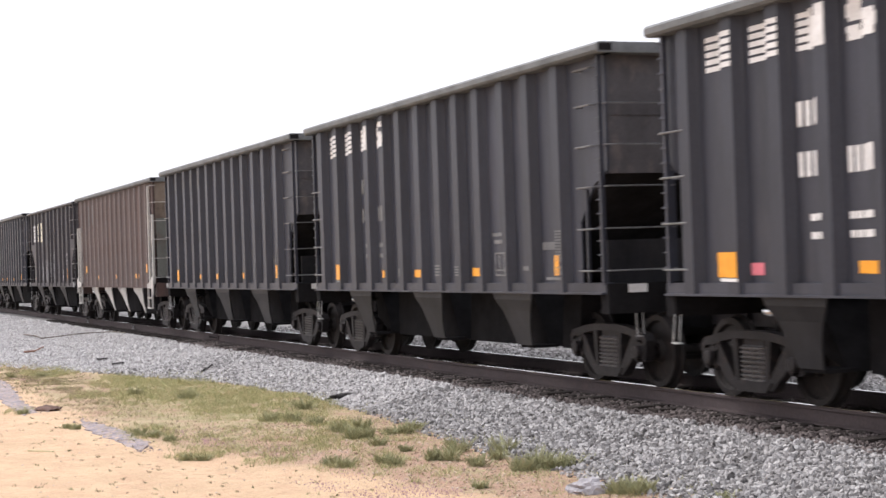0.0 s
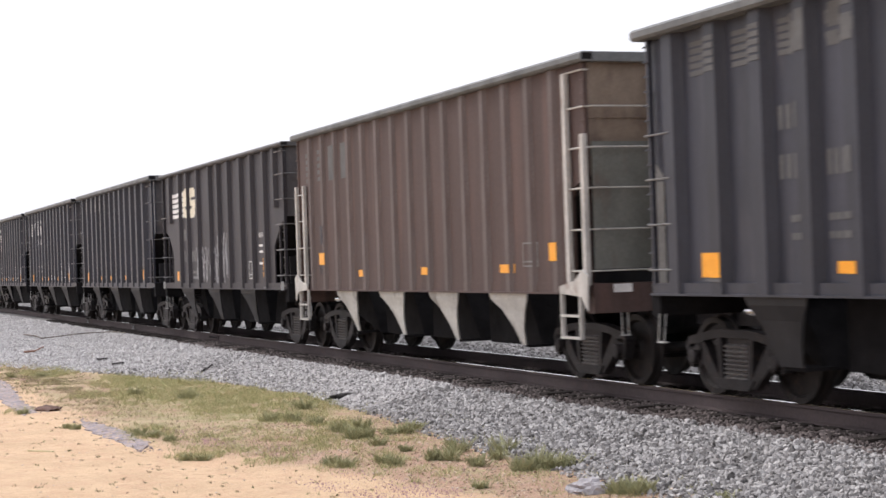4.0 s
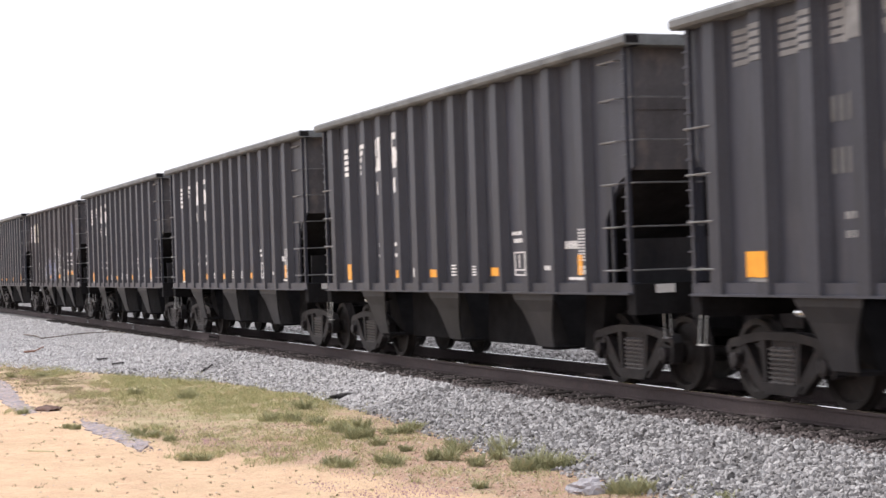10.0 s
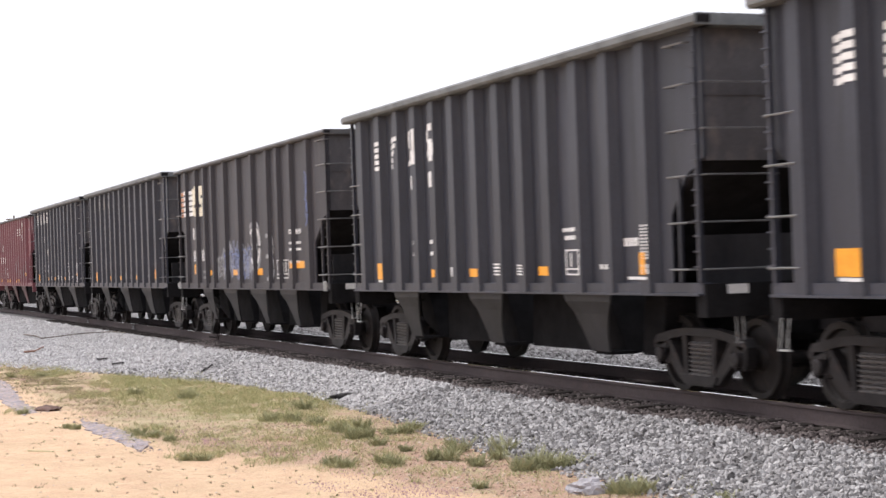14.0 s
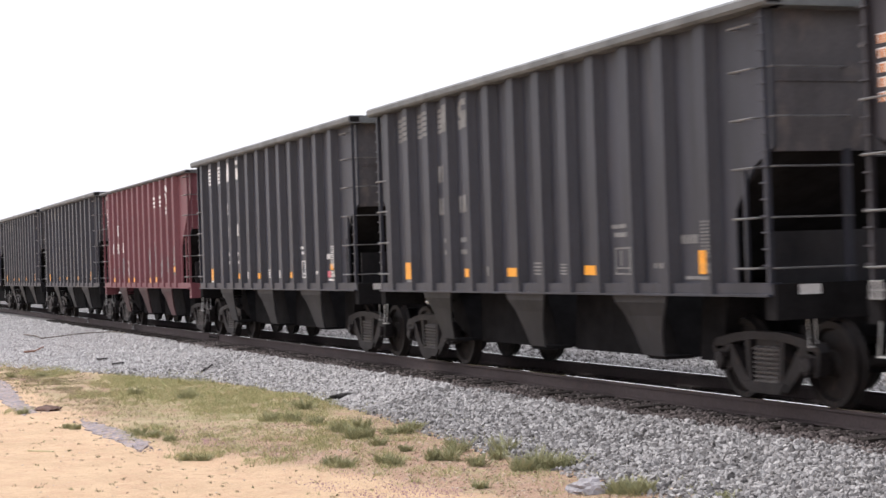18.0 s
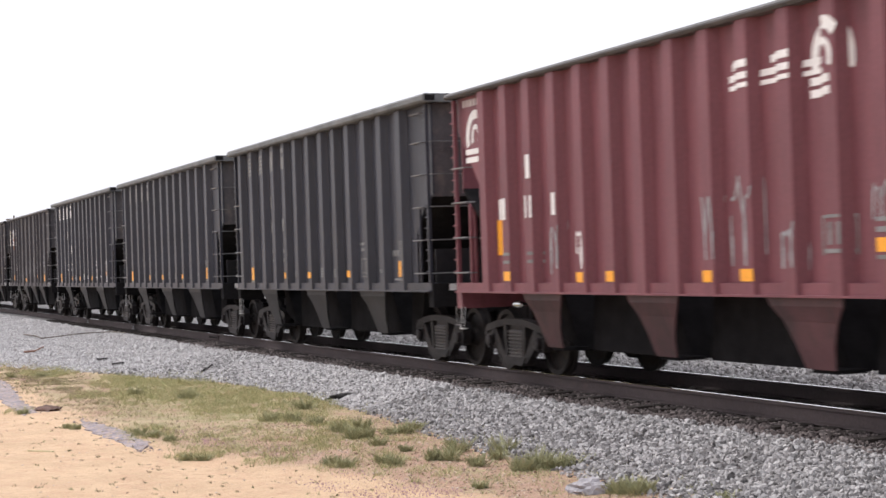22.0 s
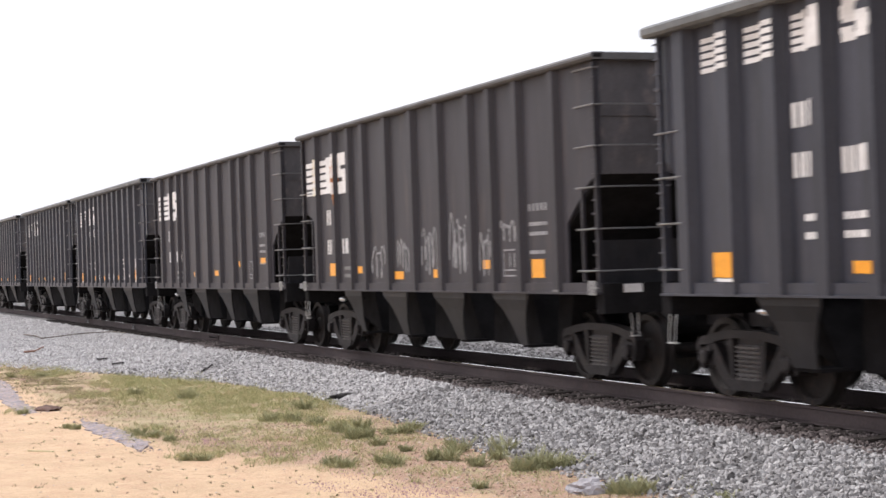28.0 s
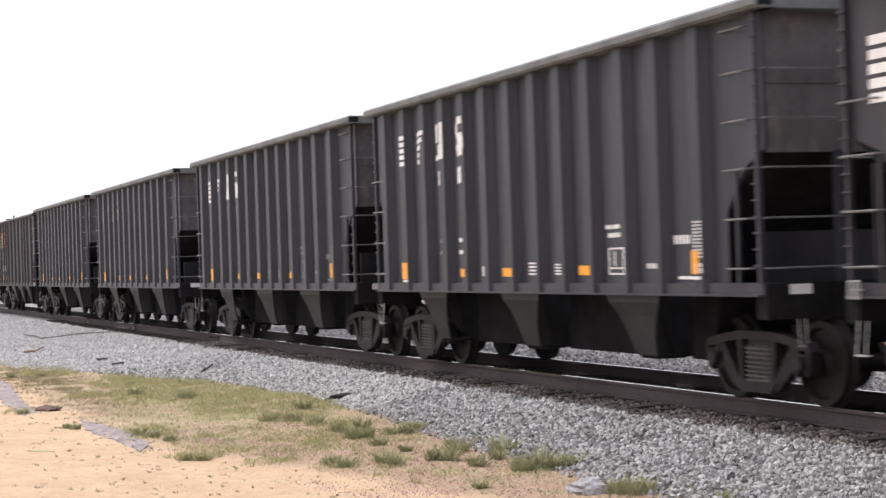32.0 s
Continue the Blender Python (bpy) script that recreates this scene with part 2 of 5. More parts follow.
def side_frame_mesh():
    bm = bmesh.new()
    # top member, bottom member, diagonals, columns and pedestals of a cast side frame
    prism(bm, [(-1.08, 0.60), (-1.0, 0.69), (-0.6, 0.76), (-0.3, 0.79), (0.3, 0.79), (0.6, 0.76), (1.0, 0.69), (1.08, 0.60), (1.06, 0.53), (0.62, 0.66), (0.3, 0.70), (-0.3, 0.70), (-0.62, 0.66), (-1.06, 0.53)], -0.07, 0.07)
    prism(bm, [(-0.42, 0.24), (-0.3, 0.12), (0.3, 0.12), (0.42, 0.24)], -0.08, 0.08)
    for s in (-1, 1):
        prism(bm, [(s * 0.28, 0.18), (s * 0.40, 0.14), (s * 0.80, 0.46), (s * 0.76, 0.64), (s * 0.68, 0.64)][::s], -0.06, 0.06)
        prism(bm, [(s * 0.27, 0.22), (s * 0.34, 0.22), (s * 0.40, 0.72), (s * 0.30, 0.72)][::s], -0.06, 0.06)
        prism(bm, [(s * 0.70, 0.56), (s * 0.74, 0.36), (s * 0.80, 0.33), (s * 0.80, 0.56)][::s], -0.06, 0.06)
        prism(bm, [(s * 0.94, 0.56), (s * 0.94, 0.33), (s * 1.02, 0.36), (s * 1.07, 0.56)][::s], -0.06, 0.06)
    return mesh_of("side_frame", bm, IRON)


def spring_mesh():
    """One coil spring, turned as a stack of rounds."""
    bm = bmesh.new()
    profile = [(0.05, 0.0)]
    for k in range(8):
        z = 0.05 * k
        profile += [(0.055, z + 0.004), (0.085, z + 0.012), (0.085, z + 0.03), (0.055, z + 0.04)]
    profile.append((0.05, 0.4))
    lathe(bm, profile, 10)
    bmesh.ops.rotate(bm, cent=(0, 0, 0), matrix=Matrix.Rotation(math.pi / 2, 3, "X"), verts=bm.verts)
    return mesh_of("spring", bm, SPRING)


def bearing_mesh():
    bm = bmesh.new()
    lathe(bm, [(0.06, -0.13), (0.085, -0.12), (0.085, 0.02), (0.115, 0.02), (0.115, 0.13)], 14)
    box(bm, -0.12, 0.12, -0.07, 0.07, 0.08, 0.15)
    return mesh_of("bearing", bm, IRON)


PIECES = {}


def add_truck(car, x, name="truck"):
    """A freight truck: bolster, two side frames with springs and bearings, two wheelsets."""
    if not PIECES:
        PIECES.update(wheel=wheel_mesh(), frame=side_frame_mesh(), spring=spring_mesh(), bearing=bearing_mesh())
        bm = bmesh.new()
        box(bm, -0.22, 0.22, -1.02, 1.02, 0.6, 0.7)
        box(bm, -0.3, 0.3, -0.4, 0.4, 0.62, 0.82)
        for s in (-1, 1):
            box(bm, s * 0.36 - 0.05, s * 0.36 + 0.05, -0.85, 0.85, 0.3, 0.42)
        PIECES["bolster"] = mesh_of("truck", bm, IRON)
    t = part(name, PIECES["bolster"], None, car, "", (x, 0, 0))
    for s in (-1, 1):
        part("side_frame", PIECES["frame"], None, t, "", (0, s * 1.0, 0))
        for c in (-0.16, 0.0, 0.16):
            part("spring", PIECES["spring"], None, t, "", (c, s * 1.0, 0.23))
        for e in (-1, 1):
            b = part("bearing", PIECES["bearing"], None, t, "", (e * 0.87, s * 1.0, 0.457))
            b.rotation_euler = (0, 0, 0 if s < 0 else math.pi)
    for e in (-1, 1):
        part("wheelset", PIECES["wheel"], None, t, "", (e * 0.87, 0, 0.457))
    return t


def white_ladders(car, LONG):
    """Dirty white ladder stiles, corner gussets and steps at both ends."""
    for e in (0, 1):
        f = (lambda x: x) if e == 0 else (lambda x: LONG - x)
        top = 3.2 if e == 0 else 4.0
        for x, z1 in ((0.03, 3.2), (0.52, top)):
            bm = bmesh.new()
            box(bm, f(x) - 0.05, f(x) + 0.05, -SIDE - 0.03, -SIDE + 0.03, 1.3, z1)
            part("ladder_stile", bm, ENDWHITE, car, "dirty white ladder stile")
        if e:
            bm = bmesh.new()
            box(bm, f(-0.1), f(-0.04), -SIDE + 0.95, -SIDE + 1.05, 1.3, 4.0)
            part("ladder_stile", bm, ENDWHITE, car, "dirty white ladder stile")
            bm = bmesh.new()
            box(bm, f(-0.02), f(0.02), -SIDE + 0.1, -SIDE + 0.9, 1.5, 3.1)
            part("end_panel", bm, GREYGREEN, car, "grey-green lower end panel")
        bm = bmesh.new()
        prism(bm, [(f(-0.06), 0.98), (f(0.1), 1.16), (f(0.72), 1.2), (f(0.74), 1.29), (f(0.3), 1.36), (f(0.06), 1.5), (f(-0.1), 1.42)], -SIDE - 0.06, -SIDE - 0.035)
        part("corner_gusset", bm, ENDWHITE, car, "dirty white corner gusset")
        bm = bmesh.new()
        for x in (0.18, 0.72):
            box(bm, f(x) - 0.02, f(x) + 0.02, -SIDE - 0.05, -SIDE, 0.62, 1.2)
        for z in (0.62, 0.9):
            box(bm, min(f(0.16), f(0.74)), max(f(0.16), f(0.74)), -SIDE - 0.06, -SIDE, z, z + 0.03)
        part("ladder_step", bm, ENDWHITE, car, "dirty white hanging step")


def make_car(kind, label):
    k = KINDS[kind]
    top, paint, LONG, RIB = k["top"], k["paint"], k["long"], k["rib"]
    car = thing("hopper_car", label, "hopper car", "cars of the coal train")
    # the leading end stands back a little under the top chord of the ribbed cars
    BODY = LONG - (0.14 if kind == "dark" else 0.0)
    # side sheets with their cut-away lower corners
    cut0 = 0.46 if kind == "dark" else 1.24 if kind == "red" else 0.7 if kind == "brown" else 1.0
    cut = {"dark": 0.8, "red": 1.24, "brown": 0.7}.get(kind, 1.0)
    outline = [(cut0, SILL), (BODY - cut, SILL), (BODY - cut, 2.1), (BODY - 0.4, 2.55), (BODY - 0.02, 2.72), (BODY - 0.02, top - 0.02), (0.02, top - 0.02), (0.02, 2.72), (0.5 * cut0, 2.55), (cut0, 2.1)]
    if kind == "red":
        outline = [(cut, SILL), (LONG - cut, SILL), (LONG - cut, 2.28), (LONG - 0.02, 3.58), (LONG - 0.02, top - 0.02), (0.02, top - 0.02), (0.02, 3.58), (cut, 2.28)]
    for s in (-1, 1):
        bm = bmesh.new()
        prism(bm, outline, s * (SIDE - RIB), s * (SIDE - RIB - 0.03))
        part("side_sheet", bm, paint, car)
    # end sheets, sloping floors blackened for soot and shade
    for e in (0, 1):
        f = (lambda x: x) if e == 0 else (lambda x: BODY - x)
        w = SIDE - RIB - 0.03
        bm = bmesh.new()
        box(bm, f(0.05), f(0.09), -w, w, 2.68, top - 0.02)
        box(bm, f(0.035), f(0.05), -w, w, 3.40, 3.43)
        part("end_sheet", bm, ENDS if kind in ("dark", "sooty", "short") else TANEND if kind == "brown" else paint, car)
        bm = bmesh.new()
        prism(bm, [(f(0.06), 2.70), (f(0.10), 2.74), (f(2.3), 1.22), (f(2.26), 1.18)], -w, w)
        part("slope_sheet", bm, SHADE_BLACK, car, "sloping end floor, coloured black for soot and shade")
        # low apron behind the end platform
        bm = bmesh.new()
        box(bm, f(0.34), f(0.37), -w + 0.1, w - 0.1, 1.3, 1.86)
        part("end_apron", bm, DEEP_GREY, car)
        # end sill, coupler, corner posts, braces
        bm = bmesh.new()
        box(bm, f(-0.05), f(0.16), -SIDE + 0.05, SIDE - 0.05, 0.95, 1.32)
        # on grey and sooty cars the gap's shade is painted into the sill
        part("end_sill", bm, SHADE_BLACK if kind in ("dark", "sooty", "short") else paint, car)
        bm = bmesh.new()
        box(bm, f(-0.62), f(-0.05), -0.09, 0.09, 0.76, 0.98)
        box(bm, f(-0.74), f(-0.56), -0.17, 0.13, 0.72, 1.02)
        part("coupler", bm, IRON, car)
        bm = bmesh.new()
        pts = [Vector((f(-0.3 - 0.05 * i), 0.35 - 0.05 * i, 0.85 - 0.09 * i + 0.012 * i * i)) for i in range(8)]
        tube(bm, pts, 0.028)
        part("air_hose", bm, IRON, car)
        for s in (-1, 1):
            bm = bmesh.new()
            box(bm, f(0.03), f(0.085), s * (SIDE - 0.03), s * (SIDE - 0.085), 1.3, top - 0.1)
            for n in range(16):
                z = 1.5 + 0.17 * n
                if z < top - 0.2:
                    box(bm, f(-0.015), f(0.13), s * (SIDE - 0.012), s * (SIDE - 0.03), z, z + 0.018)
            part("corner_post", bm, paint, car)
            bm = bmesh.new()
            prism(bm, [(f(0.50), 1.32), (f(0.545), 1.32), (f(0.545), 2.45), (f(0.50), 2.5)], s * (SIDE - 0.06), s * (SIDE - 0.10))
            part("corner_brace", bm, paint, car)
            if e == 0:
                for xx in (0.24, 0.36):
                    bm = bmesh.new()
                    box(bm, xx - 0.015, xx + 0.015, s * (SIDE - 0.2), s * (SIDE - 0.24), 1.32, 2.45)
                    part("brake_rod", bm, paint, car)
            # ladder rungs on the side and hand-holds on the end
            for z in (4.0, 3.54, 3.03, 2.52, 2.0, 1.48)[0 if e else 2:]:
                bm = bmesh.new()
                y = s * (SIDE + 0.0)
                r0, r1 = (0.22, 0.66) if kind == "dark" and e else (0.0, 0.55)
                rod(bm, (f(r0), y, z), (f(r1), y, z), 0.012, 5)
                rod(bm, (f(r0), y, z), (f(r0), s * (SIDE - 0.09), z), 0.012, 5)
                rod(bm, (f(r1), y, z), (f(r1), s * (SIDE - 0.15), z), 0.012, 5)
                part("grab_iron", bm, ENDWHITE if kind == "brown" else GRAB, car)
            bm = bmesh.new()
            y = s * (SIDE - 0.03)
            if e:
                for d in (0.44, 0.53):
                    rod(bm, (BODY, s * (SIDE - d), 0.96), (BODY + 0.02, s * (SIDE - d), 0.66), 0.008, 5)
                rod(bm, (BODY + 0.02, s * (SIDE - 0.42), 0.66), (BODY + 0.02, s * (SIDE - 0.55), 0.66), 0.008, 5)
                part("sill_step", bm, STEP, car)
                continue
            for xx in (0.15, 0.29):
                rod(bm, (f(xx + 0.02), y, 0.98), (f(xx), y + s * 0.02, 0.66), 0.007, 5)
            box(bm, min(f(0.13), f(0.30)), max(f(0.13), f(0.30)), y - 0.03, y + 0.03, 0.645, 0.66)
            part("sill_step", bm, STEP, car)
        for z in (3.54, 3.03, 2.52, 2.0, 1.48):
            bm = bmesh.new()
            x = f(-0.07)
            rod(bm, (x, -SIDE + 0.08, z), (x, -SIDE + 1.0, z), 0.011, 5)
            rod(bm, (x, -SIDE + 0.08, z), (f(0.06), -SIDE + 0.08, z), 0.011, 5)
            rod(bm, (x, -SIDE + 1.0, z), (f(0.06), -SIDE + 1.0, z), 0.011, 5)
            part("end_grab_iron", bm, ENDWHITE if kind == "brown" else GRAB, car)
        bm = bmesh.new()
        box(bm, f(0.02), f(0.10), -SIDE + 0.98, -SIDE + 1.06, 1.32, 2.7)
        part("end_post", bm, paint, car)
        # top rail across the end
        bm = bmesh.new()
        box(bm, f(-0.08) + e * (LONG - BODY), f(0.1), -SIDE + 0.06, SIDE - 0.06, top - k["chord_h"], top)
        part("end_chord", bm, k["chord"], car)
    # brake cylinder and pipe on the trailing end platform
    bm = bmesh.new()
    rod(bm, (0.3, -0.9, 1.62), (0.3, -0.3, 1.62), 0.16, 12)
    rod(bm, (0.3, -1.25, 1.62), (0.3, -0.9, 1.62), 0.05, 8)
    rod(bm, (0.2, -SIDE + 0.3, 1.36), (0.2, -SIDE + 0.3, 2.1), 0.03, 6)
    part("brake_cylinder", bm, IRON, car)
    # top chords and side sills
    for s in (-1, 1):
        bm = bmesh.new()
        h, o = k["chord_h"], k["over"]
        y0, y1 = s * (SIDE + o), s * (SIDE - RIB - 0.06)
        outline = [(y0 + s * -0.03, top - h), (y0, top - h + 0.03), (y0, top - 0.03), (y0 - s * 0.03, top), (y1, top), (y1, top - h)]
        a = [bm.verts.new((-0.1, y, z)) for y, z in outline]
        b = [bm.verts.new((LONG + 0.1, y, z)) for y, z in outline]
        bm.faces.new(a), bm.faces.new(b[::-1])
        for i in range(len(a)):
            j = (i + 1) % len(a)
            bm.faces.new((a[i], a[j], b[j], b[i]))
        part("top_chord", bm, k["chord"], car)
        # dark plate over the chord's end, painting the shade of its hollow
        bm = bmesh.new()
        box(bm, LONG + 0.098, LONG + 0.106, min(s * (SIDE + o - 0.03), s * (SIDE - 0.1)), max(s * (SIDE + o - 0.03), s * (SIDE - 0.1)), top - h + 0.02, top - 0.02)
        part("chord_opening", bm, SHADE_BLACK, car, "dark plate painted as the shaded hollow of the top chord")
        bm = bmesh.new()
        box(bm, 0.0, BODY, s * (SIDE - 0.04), s * (SIDE - 0.16), SILL, SILL + 0.13)
        box(bm, 0.02, BODY - 0.02, s * (SIDE + 0.01), s * (SIDE - 0.14), SILL - 0.012, SILL + 0.012)
        part("side_sill", bm, paint, car)
    # side posts
    bm = bmesh.new()
    w, z1 = k["rib_w"] / 2, top - k["chord_h"]
    a = [bm.verts.new((x, y, SILL + 0.012)) for x, y in ((-w - 0.07, 0), (-w, -RIB), (w, -RIB), (w + 0.07, 0))]
    b = [bm.verts.new((x, y, z1)) for x, y in ((-w - 0.07, 0), (-w, -RIB), (w, -RIB), (w + 0.07, 0))]
    for i in range(4):
        j = (i + 1) % 4
        bm.faces.new((a[i], a[j], b[j], b[i]))
    bm.faces.new(a[::-1]), bm.faces.new(b)
    post = mesh_of("side_post", bm, RIBGREY if kind == "brown" else paint)
    for x in k["ribs"]:
        for s in (-1, 1):
            low = cut0 - 0.06 < x < LONG - cut + 0.06
            p = part("side_post", post, None, car, "", (x, s * (SIDE - RIB), 0))
            if s > 0:
                p.rotation_euler = (0, 0, math.pi)
            if not low:
                p.scale.z = 0.42
                p.location.z = z1 * 0.58
    # discharge chutes: tapering side plates over a narrow boot, one on either side
    for x0, x1, xb in k["bays"]:
        for s in (-1, 1):
            bm = bmesh.new()
            y0, wide = s * (SIDE - 0.06), x1 - x0
            low, high = (0.3, 0.68) if kind in ("dark", "red") else (0.52, 0.62) if kind == "brown" else (0.42, 0.64)
            y1, y2 = s * (SIDE - 0.12), s * (SIDE - 0.25)
            rows = [(x0, x1, y0, SILL), (x0 + 0.08, x1 - 0.02, y0, SILL - 0.1), (x0 + wide * (0.45 * low + 0.03), x0 + wide * (1 - 0.45 * (1 - high)), y1, 0.94), (x0 + wide * 0.85 * low, x0 + wide * (1 - 0.8 * (1 - high)), s * (SIDE - 0.18), 0.7), (x0 + wide * low, x0 + wide * high, y2, 0.46)]
            outer = [(bm.verts.new((a, y, z)), bm.verts.new((c, y, z))) for a, c, y, z in rows]
            inner = [(bm.verts.new((a + 0.02, y - s * 0.03, z)), bm.verts.new((c - 0.02, y - s * 0.03, z))) for a, c, y, z in rows]
            for (a, c), (e, g) in zip(outer, outer[1:]):
                bm.faces.new((a, c, g, e))
            for (a, c), (e, g) in zip(inner, inner[1:]):
                bm.faces.new((c, a, e, g))
            for i in range(len(rows) - 1):
                bm.faces.new((outer[i][0], outer[i + 1][0], inner[i + 1][0], inner[i][0]))
                bm.faces.new((outer[i][1], inner[i][1], inner[i + 1][1], outer[i + 1][1]))
            chute = part("hopper_chute", bm, k["bay_paint"], car)
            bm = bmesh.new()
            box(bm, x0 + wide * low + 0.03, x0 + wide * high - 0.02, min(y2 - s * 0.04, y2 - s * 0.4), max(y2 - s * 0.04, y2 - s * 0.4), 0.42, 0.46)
            part("chute_door", bm, SHADE_BLACK, chute)
    # slope sheets and cross ridges between the chutes, their shade put into the black
    # the centre sill has the same painted-in shade
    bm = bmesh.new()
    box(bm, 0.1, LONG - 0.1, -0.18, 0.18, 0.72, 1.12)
    part("center_sill", bm, SHADE_BLACK, car)
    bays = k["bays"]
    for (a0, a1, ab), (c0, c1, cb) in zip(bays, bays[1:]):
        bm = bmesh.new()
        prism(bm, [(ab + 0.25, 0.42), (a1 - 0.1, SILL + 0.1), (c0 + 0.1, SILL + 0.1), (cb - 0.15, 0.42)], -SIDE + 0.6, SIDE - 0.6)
        part("inner_slope", bm, SHADE_BLACK, car, "inner slope sheet, coloured black for shade and soot")
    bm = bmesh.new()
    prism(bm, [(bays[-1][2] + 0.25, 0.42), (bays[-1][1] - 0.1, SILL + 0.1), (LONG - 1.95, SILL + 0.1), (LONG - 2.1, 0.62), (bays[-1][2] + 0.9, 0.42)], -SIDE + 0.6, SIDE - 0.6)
    part("inner_slope", bm, SHADE_BLACK, car, "inner slope sheet, coloured black for shade and soot")
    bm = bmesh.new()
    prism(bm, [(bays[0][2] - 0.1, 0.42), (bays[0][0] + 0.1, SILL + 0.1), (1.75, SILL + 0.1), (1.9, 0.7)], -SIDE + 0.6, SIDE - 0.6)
    part("inner_slope", bm, SHADE_BLACK, car, "inner slope sheet, coloured black for shade and soot")
    # shiny fitting under the sill, added for its glint; plate on the leading end sill
    bm = bmesh.new()
    bmesh.ops.create_uvsphere(bm, u_segments=12, v_segments=8, radius=0.09, matrix=pose(1.95, -SIDE + 0.18, 1.03) @ Matrix.Diagonal((1.5, 0.8, 0.6, 1)))
    rod(bm, (1.95, -SIDE + 0.18, 1.03), (1.95, -0.2, 1.03), 0.02, 6)
    part("retainer_valve", bm, TREAD, car, "shiny metal fitting added for its glint")
    bm = bmesh.new()
    box(bm, BODY + 0.045, BODY + 0.06, -SIDE + 0.32, -SIDE + 0.58, 1.205, 1.31)
    part("end_plate", bm, WHITE, car, "small white plate on the end sill")
    if kind in ("sooty", "short"):
        for x in (0.1, LONG - 0.22):
            bm = bmesh.new()
            for d in (0.0, 0.11):
                corners = [(x + d, -SIDE - 0.02, 1.19), (x + d + 0.055, -SIDE - 0.02, 1.19), (x + d + 0.055, -SIDE - 0.02, 1.35), (x + d, -SIDE - 0.02, 1.35)]
                for p, q in zip(corners, corners[1:] + corners[:1]):
                    rod(bm, p, q, 0.011, 5)
            rod(bm, (x - 0.02, -SIDE, 1.27), (x + 0.19, -SIDE, 1.27), 0.01, 5)
            part("corner_loop", bm, STEP, car, "whitish steel loop at the corner")
    SIDES[kind] = (k["ribs"], k["rib_w"] / 2, RIB)
    for x in (0.97, LONG - 1.12):
        add_truck(car, x)
    if kind == "brown":
        white_ladders(car, LONG)
    return car


# ---- ground ----
TOE = [(-400, 4.0), (-60, 4.2), (-42, 4.6), (-38, 5.9), (-34.5, 7.2), (-31.6, 7.9), (-27.7, 8.2), (-22.7, 7.95), (-18.5, 7.55), (-13.5, 7.35), (400, 7.3)]


def toe(x):
    return float(np.interp(x, [a for a, _ in TOE], [b for _, b in TOE]))


def sand_edge(x):
    return 4.0 + 0.25 * max(0.0, x + 22.0)


def ground_z(x, y):
    n = 0.05 * noise.noise((x * 0.35, y * 0.35, 0)) + 0.02 * noise.noise((x * 1.3, y * 1.3, 4))
    return -0.52 + n


def bed_z(x, y):
    """Top of the ballast."""
    t = toe(x)
    near = np.interp(y, [t - 0.3, t, 9.3, 9.6, 12.1, 12.5, 18.5, 20.0], [-0.62, -0.53, -0.24, -0.215, -0.215, -0.24, -0.32, -0.72])
    return float(near) + 0.025 * noise.noise((x * 1.1, y * 1.1, 9))


def spread(edges, steps):
    out = []
    for (a, b), n in zip(zip(edges, edges[1:]), steps):
        out += list(np.linspace(a, b, n, endpoint=False))
    return out + [edges[-1]]


def sheet(name, xs, ys, height, material, smooth=True):
    nx, ny = len(xs), len(ys)
    verts = [(x, y, height(x, y)) for x in xs for y in ys]
    faces = [(i * ny + j, (i + 1) * ny + j, (i + 1) * ny + j + 1, i * ny + j + 1) for i in range(nx - 1) for j in range(ny - 1)]
    me = bpy.data.meshes.new(name)
    me.from_pydata(verts, [], faces)
    me.polygons.foreach_set("use_smooth", [smooth] * len(faces))
    me.materials.append(material)
    return new(name, me)


